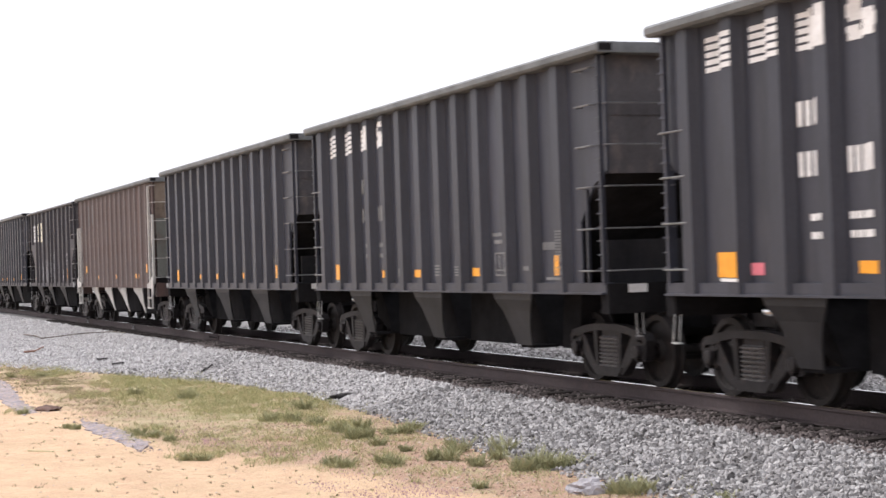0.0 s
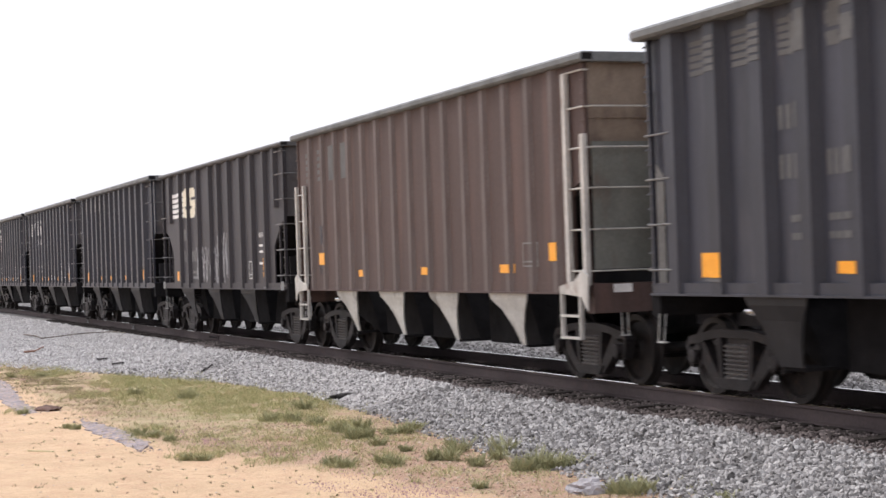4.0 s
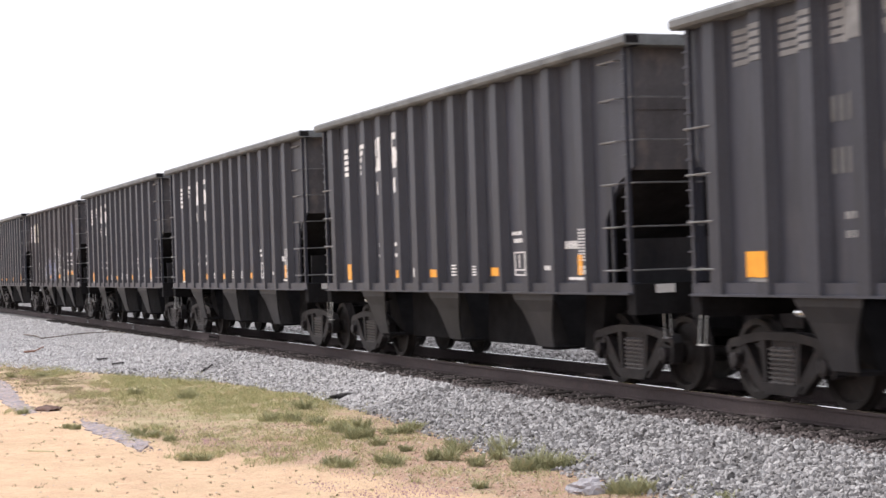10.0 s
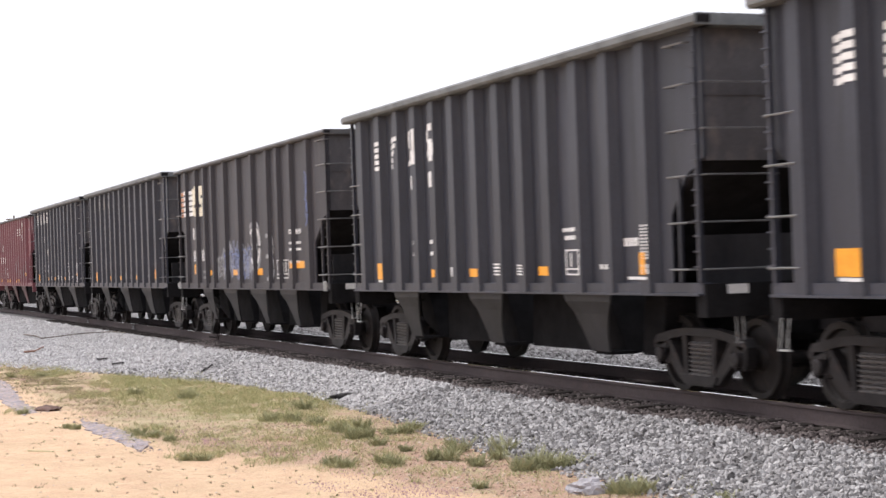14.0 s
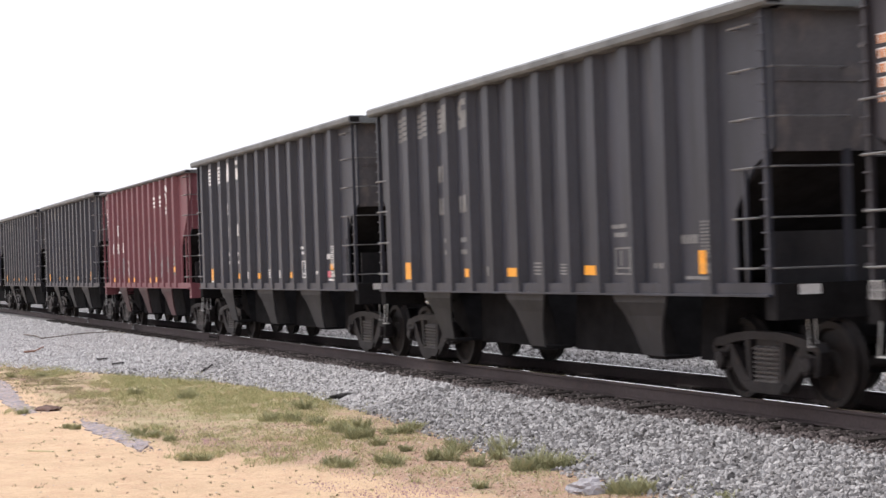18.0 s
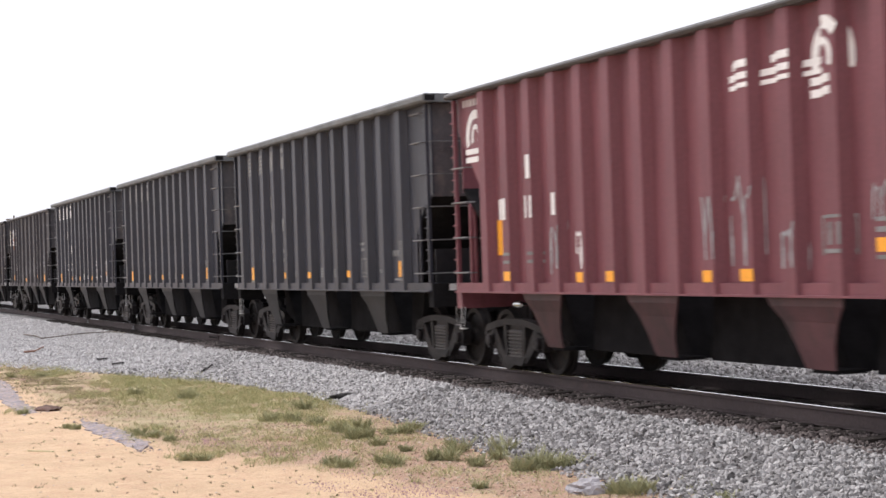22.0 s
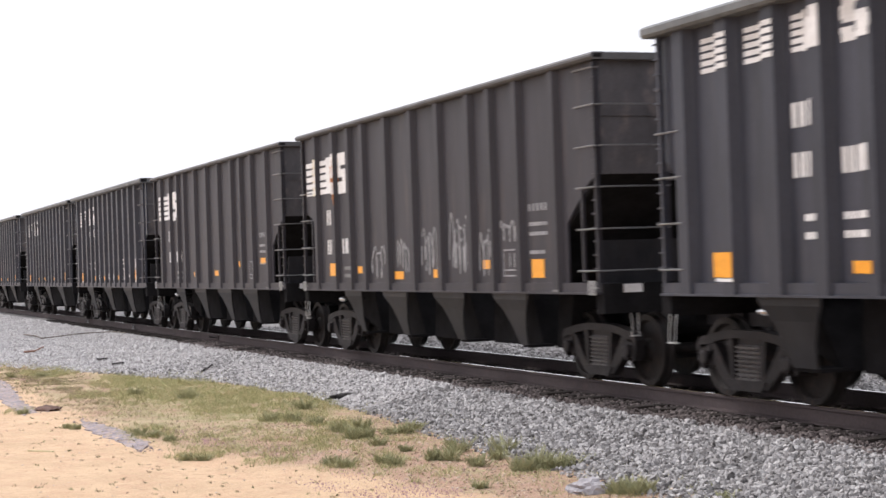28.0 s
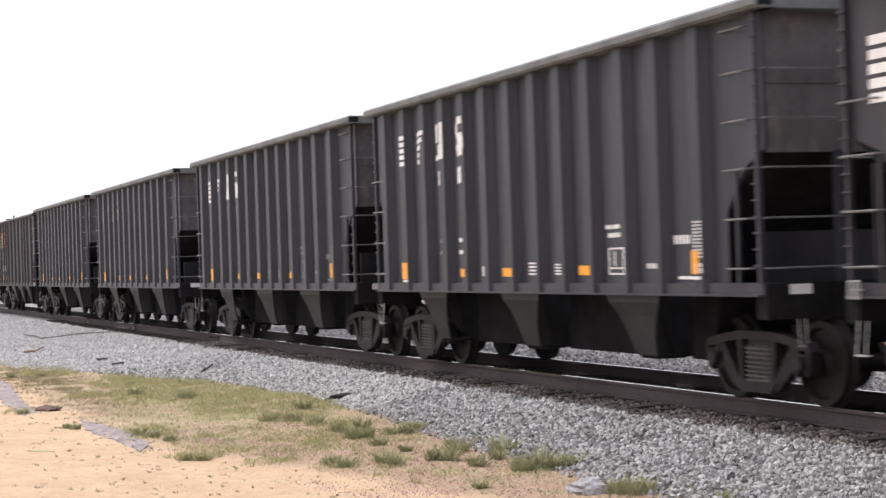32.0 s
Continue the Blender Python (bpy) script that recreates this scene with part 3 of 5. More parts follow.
def ground_material():
    """Peach sand near the camera, thin dry grass and reddish soil towards the ballast."""
    m = bpy.data.materials.new("sandy_ground")
    m.use_nodes = True
    nt = m.node_tree
    n, l = nt.nodes, nt.links
    b = n["Principled BSDF"]
    tc, xyz = n.new("ShaderNodeTexCoord"), n.new("ShaderNodeSeparateXYZ")
    l.new(tc.outputs["Object"], xyz.inputs[0])

    def noisy(scale, detail=6, rough=0.6):
        t = n.new("ShaderNodeTexNoise")
        t.inputs["Scale"].default_value, t.inputs["Detail"].default_value, t.inputs["Roughness"].default_value = scale, detail, rough
        l.new(tc.outputs["Object"], t.inputs["Vector"])
        return t.outputs[0]

    def math_(op, a, c):
        t = n.new("ShaderNodeMath")
        t.operation = op
        for k, v in enumerate((a, c)):
            if isinstance(v, (int, float)):
                t.inputs[k].default_value = v
            else:
                l.new(v, t.inputs[k])
        return t.outputs[0]

    def ramp(v, a, c):
        t = n.new("ShaderNodeMapRange")
        t.interpolation_type = "SMOOTHSTEP"
        t.inputs["From Min"].default_value, t.inputs["From Max"].default_value = a, c
        l.new(v, t.inputs["Value"])
        return t.outputs[0]

    def mixed(f, a, c):
        t = n.new("ShaderNodeMix")
        t.data_type = "RGBA"
        l.new(f, t.inputs[0])
        for k, v in ((6, a), (7, c)):
            if isinstance(v, tuple):
                t.inputs[k].default_value = (*v, 1)
            else:
                l.new(v, t.inputs[k])
        return t.outputs[2]

    lift = math_("MULTIPLY", math_("MAXIMUM", math_("ADD", xyz.outputs[0], 22.0), 0.0), 0.25)
    d = math_("SUBTRACT", math_("SUBTRACT", xyz.outputs[1], 4.0), lift)
    d = math_("ADD", d, math_("MULTIPLY", math_("SUBTRACT", noisy(0.8, 8, 0.7), 0.5), 1.8))
    sand = mixed(ramp(noisy(1.3), 0.35, 0.7), (0.635, 0.455, 0.29), (0.55, 0.385, 0.24))
    sand = mixed(ramp(noisy(6.0, 9, 0.8), 0.5, 0.68), sand, (0.45, 0.285, 0.18))
    sand = mixed(ramp(noisy(22.0, 6, 0.7), 0.62, 0.72), sand, (0.33, 0.18, 0.115))
    sand = mixed(ramp(noisy(3.1, 9, 0.8), 0.48, 0.64), sand, (0.56, 0.365, 0.235))
    soil = mixed(ramp(noisy(1.7, 8), 0.42, 0.6), (0.38, 0.25, 0.17), (0.45, 0.345, 0.22))
    u = math_("DIVIDE", xyz.outputs[1], math_("MULTIPLY", xyz.outputs[0], -1.0))
    lush = math_("MULTIPLY", math_("MULTIPLY", ramp(u, 0.16, 0.19), ramp(u, 0.34, 0.28)), ramp(xyz.outputs[0], -20.0, -25.0))
    red = math_("MULTIPLY", ramp(xyz.outputs[0], -24.0, -19.0), ramp(noisy(1.9, 8, 0.75), 0.34, 0.52))
    soil = mixed(red, soil, (0.40, 0.255, 0.185))
    soil = mixed(ramp(noisy(12.0, 8, 0.8), 0.5, 0.66), soil, (0.54, 0.41, 0.265))
    soil = mixed(ramp(noisy(26.0, 6, 0.75), 0.58, 0.7), soil, (0.25, 0.145, 0.1))
    green = mixed(ramp(noisy(14.0, 6, 0.75), 0.35, 0.65), (0.40, 0.325, 0.185), (0.27, 0.25, 0.125))
    straw = mixed(ramp(math_("ADD", noisy(2.2, 8, 0.75), math_("MULTIPLY", lush, 0.08)), 0.50, 0.66), soil, green)
    col = mixed(ramp(d, -0.25, 0.45), sand, straw)
    grit = n.new("ShaderNodeMix")
    grit.data_type, grit.blend_type = "RGBA", "MULTIPLY"
    grit.inputs[0].default_value = 1.0
    l.new(col, grit.inputs[6])
    l.new(math_("ADD", math_("MULTIPLY", noisy(45.0, 6, 0.8), 1.1), 0.45), grit.inputs[7])
    l.new(grit.outputs[2], b.inputs["Base Color"])
    b.inputs["Roughness"].default_value = 0.95
    bp = n.new("ShaderNodeBump")
    bp.inputs["Strength"].default_value, bp.inputs["Distance"].default_value = 0.7, 0.05
    l.new(math_("ADD", noisy(11.0, 9, 0.8), math_("MULTIPLY", noisy(2.5), 1.5)), bp.inputs["Height"])
    l.new(bp.outputs[0], b.inputs["Normal"])
    return m


def stone_material(name, c1, c2, c3):
    """Crushed stone, every stone its own grey."""
    m = surface(name, c1, c2, 0.85, 0, 6, (1, 1, 1), 60, 0.4)
    nt = m.node_tree
    n, l = nt.nodes, nt.links
    geo, rp = n.new("ShaderNodeNewGeometry"), n.new("ShaderNodeValToRGB")
    rp.color_ramp.elements[0].color, rp.color_ramp.elements[1].color = (*c1, 1), (*c2, 1)
    e = rp.color_ramp.elements.new(0.9)
    e.color = (*c3, 1)
    l.new(geo.outputs["Random Per Island"], rp.inputs[0])
    for node in n:
        if node.type == "MIX" and node.blend_type == "MULTIPLY":
            l.new(rp.outputs[0], node.inputs[6])
    return m


GROUND = ground_material()
GRAVEL = surface("ballast_bed", (0.15, 0.143, 0.138), (0.31, 0.30, 0.293), 0.9, 0, 9, (1, 1, 1), 45, 0.9, (0.07, 0.062, 0.056), 0.62)
STONE = stone_material("crushed_stone", (0.11, 0.103, 0.1), (0.29, 0.276, 0.27), (0.47, 0.455, 0.447))
PALER_STONE = stone_material("paler_stone", (0.36, 0.342, 0.335), (0.51, 0.488, 0.48), (0.60, 0.582, 0.573))
DARK_STONE = stone_material("dark_brown_stone", (0.04, 0.030, 0.029), (0.10, 0.076, 0.070), (0.19, 0.16, 0.15))


def scatter_stones(name, label, count, place, material, low, high, seed):
    """One mesh of many small angular stones; place(rng, n) gives x, y and z."""
    rng = np.random.default_rng(seed)
    p = (1 + 5 ** 0.5) / 2
    base = np.array([(-1, p, 0), (1, p, 0), (-1, -p, 0), (1, -p, 0), (0, -1, p), (0, 1, p), (0, -1, -p), (0, 1, -p), (p, 0, -1), (p, 0, 1), (-p, 0, -1), (-p, 0, 1)])
    base /= np.linalg.norm(base[0])
    tri = np.array([(0, 11, 5), (0, 5, 1), (0, 1, 7), (0, 7, 10), (0, 10, 11), (1, 5, 9), (5, 11, 4), (11, 10, 2), (10, 7, 6), (7, 1, 8),
                    (3, 9, 4), (3, 4, 2), (3, 2, 6), (3, 6, 8), (3, 8, 9), (4, 9, 5), (2, 4, 11), (6, 2, 10), (8, 6, 7), (9, 8, 1)])
    at = place(rng, count)
    n = len(at)
    size = rng.uniform(low, high, (n, 1, 1)) * rng.uniform(0.55, 1.25, (n, 1, 3))
    v = base[None] * rng.uniform(0.55, 1.35, (n, 12, 1)) * size
    a, c = rng.uniform(0, 2 * math.pi, n), rng.uniform(-0.7, 0.7, n)
    ca, sa, cc, sc = np.cos(a)[:, None], np.sin(a)[:, None], np.cos(c)[:, None], np.sin(c)[:, None]
    x, y, z = v[..., 0], v[..., 1], v[..., 2]
    y, z = y * cc - z * sc, y * sc + z * cc
    x, y = x * ca - y * sa, x * sa + y * ca
    v = np.stack([x, y, z], -1) + at[:, None, :]
    f = tri[None] + (12 * np.arange(n))[:, None, None]
    me = bpy.data.meshes.new(name)
    me.vertices.add(n * 12)
    me.vertices.foreach_set("co", v.ravel())
    me.loops.add(n * 60)
    me.loops.foreach_set("vertex_index", f.ravel())
    me.polygons.add(n * 20)
    me.polygons.foreach_set("loop_start", np.arange(0, n * 60, 3))
    me.update(calc_edges=True)
    me.shade_flat()
    me.materials.append(material)
    return tagged(new(name, me), label, "gravel", "", "stuff")


def near_shoulder(x0, x1, y1=9.75):
    def place(rng, n):
        x = rng.uniform(x0, x1, n)
        t = np.array([toe(a) for a in x])
        u = rng.uniform(0, 1, n)
        y = t - 0.25 + u ** 0.9 * (y1 - t + 0.25)
        keep = (y > t + 0.25 * rng.normal(0, 1, n))
        x, y = x[keep], y[keep]
        z = np.array([max(bed_z(a, b), ground_z(a, b) - 0.005) for a, b in zip(x, y)])
        return np.stack([x, y, z + rng.uniform(-0.01, 0.02, len(x))], -1)
    return place


def band(x0, x1, y0, y1, lift=0.0):
    def place(rng, n):
        x, y = rng.uniform(x0, x1, n), rng.uniform(y0, y1, n)
        z = np.array([bed_z(a, b) for a, b in zip(x, y)])
        return np.stack([x, y, z + lift + rng.uniform(-0.015, 0.015, n)], -1)
    return place


tagged(sheet("ground", spread([-2500, -300, -80, -46, -9, 40, 300, 2500], [6, 10, 20, 150, 40, 8, 6]), spread([-2500, -200, -10, 2, 10, 16, 60, 300, 2500], [6, 8, 16, 50, 10, 8, 8, 6]), ground_z, GROUND), "", "", "", "structure")
tagged(sheet("ballast_bed", spread([-420, -80, -8, 260], [40, 200, 60]), spread([3.6, 9.0, 12.6, 20.2], [24, 8, 12]), bed_z, GRAVEL), "grey crushed-stone bed under the track", "ballast", "", "structure")
scatter_stones("ballast_stones", "loose grey crushed stone on the track shoulder", 52000, near_shoulder(-37, -10.5, 9.3), STONE, 0.014, 0.042, 3)
scatter_stones("ballast_stones", "paler crushed stone on the wide track shoulder", 42000, near_shoulder(-62, -24, 9.35), PALER_STONE, 0.022, 0.044, 4)
scatter_stones("ballast_stones", "paler crushed stone on the wide track shoulder", 16000, near_shoulder(-95, -62, 9.4), PALER_STONE, 0.03, 0.06, 8)
scatter_stones("ballast_stones", "grey crushed stone on the far side of the track", 26000, band(-52, -13, 12.1, 18.6), STONE, 0.03, 0.055, 5)
scatter_stones("dark_ballast", "dark brown crushed stone beside the rail", 14000, band(-44, -10.5, 9.22, 10.04), DARK_STONE, 0.018, 0.036, 6)
scatter_stones("dark_ballast", "dark crushed stone between the rails", 6000, band(-40, -9.5, 10.25, 12.2), DARK_STONE, 0.026, 0.048, 7)


# ---- track ----
def rail(y, label):
    r = thing("rail", label, "rail", "rails of the track")
    r.location = (0, y, 0)
    shape = [(-0.075, -0.195), (0.075, -0.195), (0.075, -0.18), (0.012, -0.165), (0.01, -0.045), (0.036, -0.036), (0.036, -0.008), (0.028, -0.001), (-0.028, -0.001), (-0.036, -0.008), (-0.036, -0.036), (-0.01, -0.045), (-0.012, -0.165), (-0.075, -0.18)]
    bm = bmesh.new()
    a = [bm.verts.new((-420, u, v)) for u, v in shape]
    b = [bm.verts.new((260, u, v)) for u, v in shape]
    bm.faces.new(a), bm.faces.new(b[::-1])
    for i in range(len(a)):
        j = (i + 1) % len(a)
        bm.faces.new((a[i], a[j], b[j], b[i]))
    part("rail_body", bm, RAIL, r)
    bm = bmesh.new()
    box(bm, -420, 260, -0.022, 0.024, -0.002, 0.002)
    part("running_band", bm, TREAD, r, "polished steel running band")
    return r


rails = [rail(TRACK_Y - HALF_GAUGE, "rusty brown steel rail with a polished top"), rail(TRACK_Y + HALF_GAUGE, "rusty brown steel rail with a polished top")]


def lay_ties():
    bm = bmesh.new()
    box(bm, -0.115, 0.115, -1.3, 1.3, -0.37, -0.185)
    bmesh.ops.bevel(bm, geom=bm.edges[:], offset=0.012, segments=1)
    me = mesh_of("crosstie", bm, TIE)
    rng = random.Random(11)
    for k in range(150):
        x = 8 - 0.52 * k
        ob = new("crosstie", me)
        ob.location, ob.rotation_euler = (x + rng.uniform(-0.02, 0.02), TRACK_Y + rng.uniform(-0.04, 0.04), rng.uniform(-0.008, 0.004)), (0, 0, rng.uniform(-0.012, 0.012))
        tagged(ob, "dark creosoted timber crosstie sunk in the ballast", "crosstie", "crossties of the track")


lay_ties()


# ---- the train ----
OFFSETS = [95.32, 81.56, 68.01, 53.56, 40.7, 27.07, 13.43, -0.14, -13.75, -28.1, -41.97, -55.5, -68.9, -82.2, -95.9, -109.67, -124.1, -138.35, -152.04, -165.45, -180.0, -194.0, -207.8, -221.5]
CONSIST = "dark dark dark brown short dark dark dark dark sooty dark dark red dark dark dark sooty sooty dark dark dark dark sooty dark".split()
LABELS = {"dark": "dark grey ribbed steel coal hopper car", "sooty": "sooty brown-black coal hopper car with wide panels", "short": "short sooty brown-black coal hopper car with wide panels", "brown": "faded rusty brown coal hopper car with pale chutes",
          "red": "oxide-red ribbed steel coal hopper car"}
cars, first = [], {}
for i, kind in enumerate(CONSIST):
    if kind not in first:
        car = first[kind] = make_car(kind, LABELS[kind])
    else:
        car = copy_thing(first[kind], pose(0, 0, 0))
    car.location = (OFFSETS[i], TRACK_Y, 0)
    cars.append(car)


# ---- lettering, reflectors and graffiti on the near side ----
def on_side(kind, x):
    """How far out the side stands at x: a post's face or the sheet."""
    ribs, w, deep = SIDES[kind]
    return -SIDE - 0.004 if any(abs(x - r) < w for r in ribs) else -(SIDE - deep) - 0.004


def plate(bm, kind, x0, x1, z0, z1):
    """A thin painted patch that follows the posts and the sheet between them."""
    ribs, w, deep = SIDES[kind]
    cuts = sorted({x0, x1, *[c for r in ribs for c in (r - w, r + w) if x0 < c < x1]})
    for a, b in zip(cuts, cuts[1:]):
        if b - a > 0.012:
            y = on_side(kind, (a + b) / 2)
            box(bm, a + 0.002, b - 0.002, y - 0.002, y + 0.003, z0, z1)


def patch(car, kind, name, rects, material, label=""):
    bm = bmesh.new()
    apart = name in ("striped_emblem", "long_emblem", "emblem_block")
    for r in rects[-1:] if apart else rects:
        plate(bm, kind, *r)
    ob = part(name, bm, material, car, label)
    if apart:
        for r in rects[:-1]:
            bm = bmesh.new()
            plate(bm, kind, *r)
            part("stripe", bm, material, ob)
    elif len(rects) > 1:
        ob["kind"] = "stuff"
    return ob


def bars(x0, x1, z0, z1, n, fill=0.5):
    """A row of n plain upright bars in place of characters."""
    p = (x1 - x0) / n
    return [(x0 + p * i, x0 + p * (i + fill), z0, z1) for i in range(n)]


def stripes(x0, x1, z0, z1, n=5, fill=0.62):
    p = (z1 - z0) / n
    return [(x0, x1, z0 + p * i, z0 + p * (i + fill)) for i in range(n)]


def scribble(car, kind, x0, x1, z0, z1, material, seed, loops=5, thick=0.035, label="pale spray-painted scribble"):
    """A looping spray-paint line of short flat strokes."""
    rng = random.Random(seed)
    bm = bmesh.new()
    n, ph = loops * 16, rng.uniform(0, 6)
    k1, k2 = rng.uniform(0.6, 1.1), rng.uniform(1.6, 2.6)
    last = None
    for i in range(n + 1):
        u = i / n
        a = 2 * math.pi * loops * u + ph
        x = x0 + (x1 - x0) * min(1, max(0, u + 0.10 * math.sin(a) * k1))
        z = (z0 + z1) / 2 + (z1 - z0) * (0.36 * math.cos(a) + 0.14 * math.sin(k2 * a + ph))
        if last and rng.random() > 0.06:
            (xa, za), d = last, math.hypot(x - last[0], z - last[1]) or 1
            nx, nz = -(z - za) / d * thick / 2, (x - xa) / d * thick / 2
            y = on_side(kind, (x + xa) / 2) - 0.002
            bm.faces.new([bm.verts.new(v) for v in ((xa - nx, y, za - nz), (x - nx, y, z - nz), (x + nx, y, z + nz), (xa + nx, y, za + nz))])
        last = (x, z)
    return tagged(part("graffiti", bm, material, car, label), kind="stuff")


def dark_markings(car, style, ink, small, number, pink=""):
    k = "dark"
    # corner and sill reflectors with their white strips
    for x0, x1, z0, z1 in ((1.02, 1.6, 1.39, 1.66), (3.62, 4.08, 1.42, 1.54), (5.22, 5.82, 1.42, 1.54), (7.7, 8.26, 1.43, 1.55)):
        patch(car, k, "reflector", [(x0, x1, z0, z1)], ORANGE, "orange reflector")
    patch(car, k, "reflector", [(10.42, 10.98, 1.57, 1.68) if pink == "lead" else (10.6, 10.96, 1.43, 1.69)], ORANGE, "orange reflector")
    patch(car, k, "reflector_strip", [(1.06, 1.61, 1.345, 1.38)], small, "whitish strip under a reflector")
    patch(car, k, "reflector_strip", [(10.3, 11.0, 1.37, 1.405)], small, "whitish strip under a reflector")
    if pink == "trail":
        patch(car, k, "sticker", [(1.7, 1.95, 1.41, 1.54)], PINK, "small pink sticker")
    elif pink:
        patch(car, k, "sticker", [(10.24, 10.46, 1.43, 1.55)], PINK, "small pink sticker")
    patch(car, k, "data_lettering", bars(4.5, 4.86, 1.43, 1.57, 4, 0.7), small, "unreadable small lettering")
    patch(car, k, "data_lettering", stripes(6.14, 6.64, 1.44, 1.63, 4, 0.5), small, "unreadable small lettering")
    patch(car, k, "data_lettering", stripes(6.98, 7.42, 1.44, 1.6, 4, 0.5), small, "unreadable small lettering")
    patch(car, k, "data_lettering", bars(8.5, 9.13, 1.99, 2.04, 6, 0.75) + bars(8.56, 9.14, 1.885, 1.94, 6, 0.8), small, "unreadable small lettering")
    patch(car, k, "data_box", [(8.56, 8.59, 1.43, 1.76), (9.17, 9.2, 1.43, 1.76), (8.56, 9.2, 1.74, 1.76), (8.56, 9.2, 1.5, 1.52), (8.56, 9.2, 1.43, 1.45), (8.7, 8.74, 1.54, 1.72), (8.84, 8.88, 1.54, 1.72), (9.0, 9.04, 1.54, 1.72)], small, "white outlined data box")
    patch(car, k, "data_lettering", bars(9.55, 10.02, 1.5, 1.56, 5, 0.7), small, "unreadable small lettering")
    patch(car, k, "data_lettering", bars(10.22, 10.6, 1.77, 1.87, 5, 0.75), small, "white data panel")
    for x0, x1 in ((10.87, 10.93), (10.98, 11.035)):
        patch(car, k, "data_lettering", stripes(x0, x1, 1.61, 2.03, 11, 0.6) + [(x0, x1, 1.44, 1.5), (x0, x1, 1.51, 1.55)], small, "unreadable small lettering column")
    if style == 1:
        patch(car, k, "striped_emblem", stripes(0.9, 1.61, 3.62, 4.03, 5, 0.66) + stripes(1.8, 2.52, 3.62, 4.03, 5, 0.66) + stripes(2.7, 2.94, 3.63, 4.03, 5, 0.66) + [(2.9, 3.04, 3.62, 4.03), (3.04, 3.18, 3.62, 3.92), (3.18, 3.34, 3.62, 4.03)]
              + [(3.56, 4.14, 3.62, 3.7), (3.54, 3.76, 3.7, 3.76), (3.95, 4.17, 3.7, 3.82), (3.58, 4.14, 3.8, 3.87), (3.54, 3.78, 3.84, 3.97), (3.58, 4.14, 3.95, 4.04)], ink, "striped painted emblem")
        if number:
            patch(car, k, "number_lettering", bars(2.66, 3.22, 2.88, 3.13, 4, 0.62) + bars(2.66, 3.18, 2.38, 2.63, 4, 0.62) + bars(3.5, 4.1, 2.38, 2.63, 5, 0.66), number, "painted bars of lettering")
            patch(car, k, "data_lettering", bars(2.84, 3.22, 1.94, 2.01, 3, 0.8) + bars(3.5, 4.06, 1.94, 2.01, 5, 0.8) + bars(2.84, 3.22, 1.76, 1.83, 3, 0.8) + bars(3.5, 4.06, 1.76, 1.83, 5, 0.8), small, "unreadable small lettering")
    elif style == 2:
        patch(car, k, "striped_emblem", stripes(1.12, 1.61, 3.22, 3.74, 5, 0.66) + [(1.92, 2.22 + 0.07 * i, 3.22 + 0.108 * i, 3.292 + 0.108 * i) for i in range(5)]
              + [(2.76, 3.0, 3.5, 3.78), (2.92, 3.12, 3.34, 3.62), (3.04, 3.26, 3.22, 3.44), (3.2, 3.34, 3.22, 3.78), (2.74, 2.98, 3.22, 3.3)]
              + [(3.64, 4.13, 3.22, 3.32), (3.6, 3.84, 3.32, 3.4), (3.92, 4.17, 3.32, 3.5), (3.64, 4.13, 3.46, 3.56), (3.6, 3.86, 3.54, 3.72), (3.64, 4.13, 3.69, 3.8)], ink, "striped painted emblem")
        if number:
            patch(car, k, "number_lettering", bars(2.1, 2.34, 2.82, 3.04, 2) + bars(2.9, 3.24, 2.82, 3.04, 3) + bars(3.62, 4.1, 2.82, 3.06, 4, 0.66), number, "painted bars of lettering")
            patch(car, k, "data_lettering", bars(2.96, 3.22, 1.94, 2.0, 2) + bars(3.6, 4.06, 1.94, 2.0, 4, 0.8) + bars(2.96, 3.22, 1.76, 1.82, 2) + bars(3.6, 4.06, 1.76, 1.82, 4, 0.8), small, "unreadable small lettering")


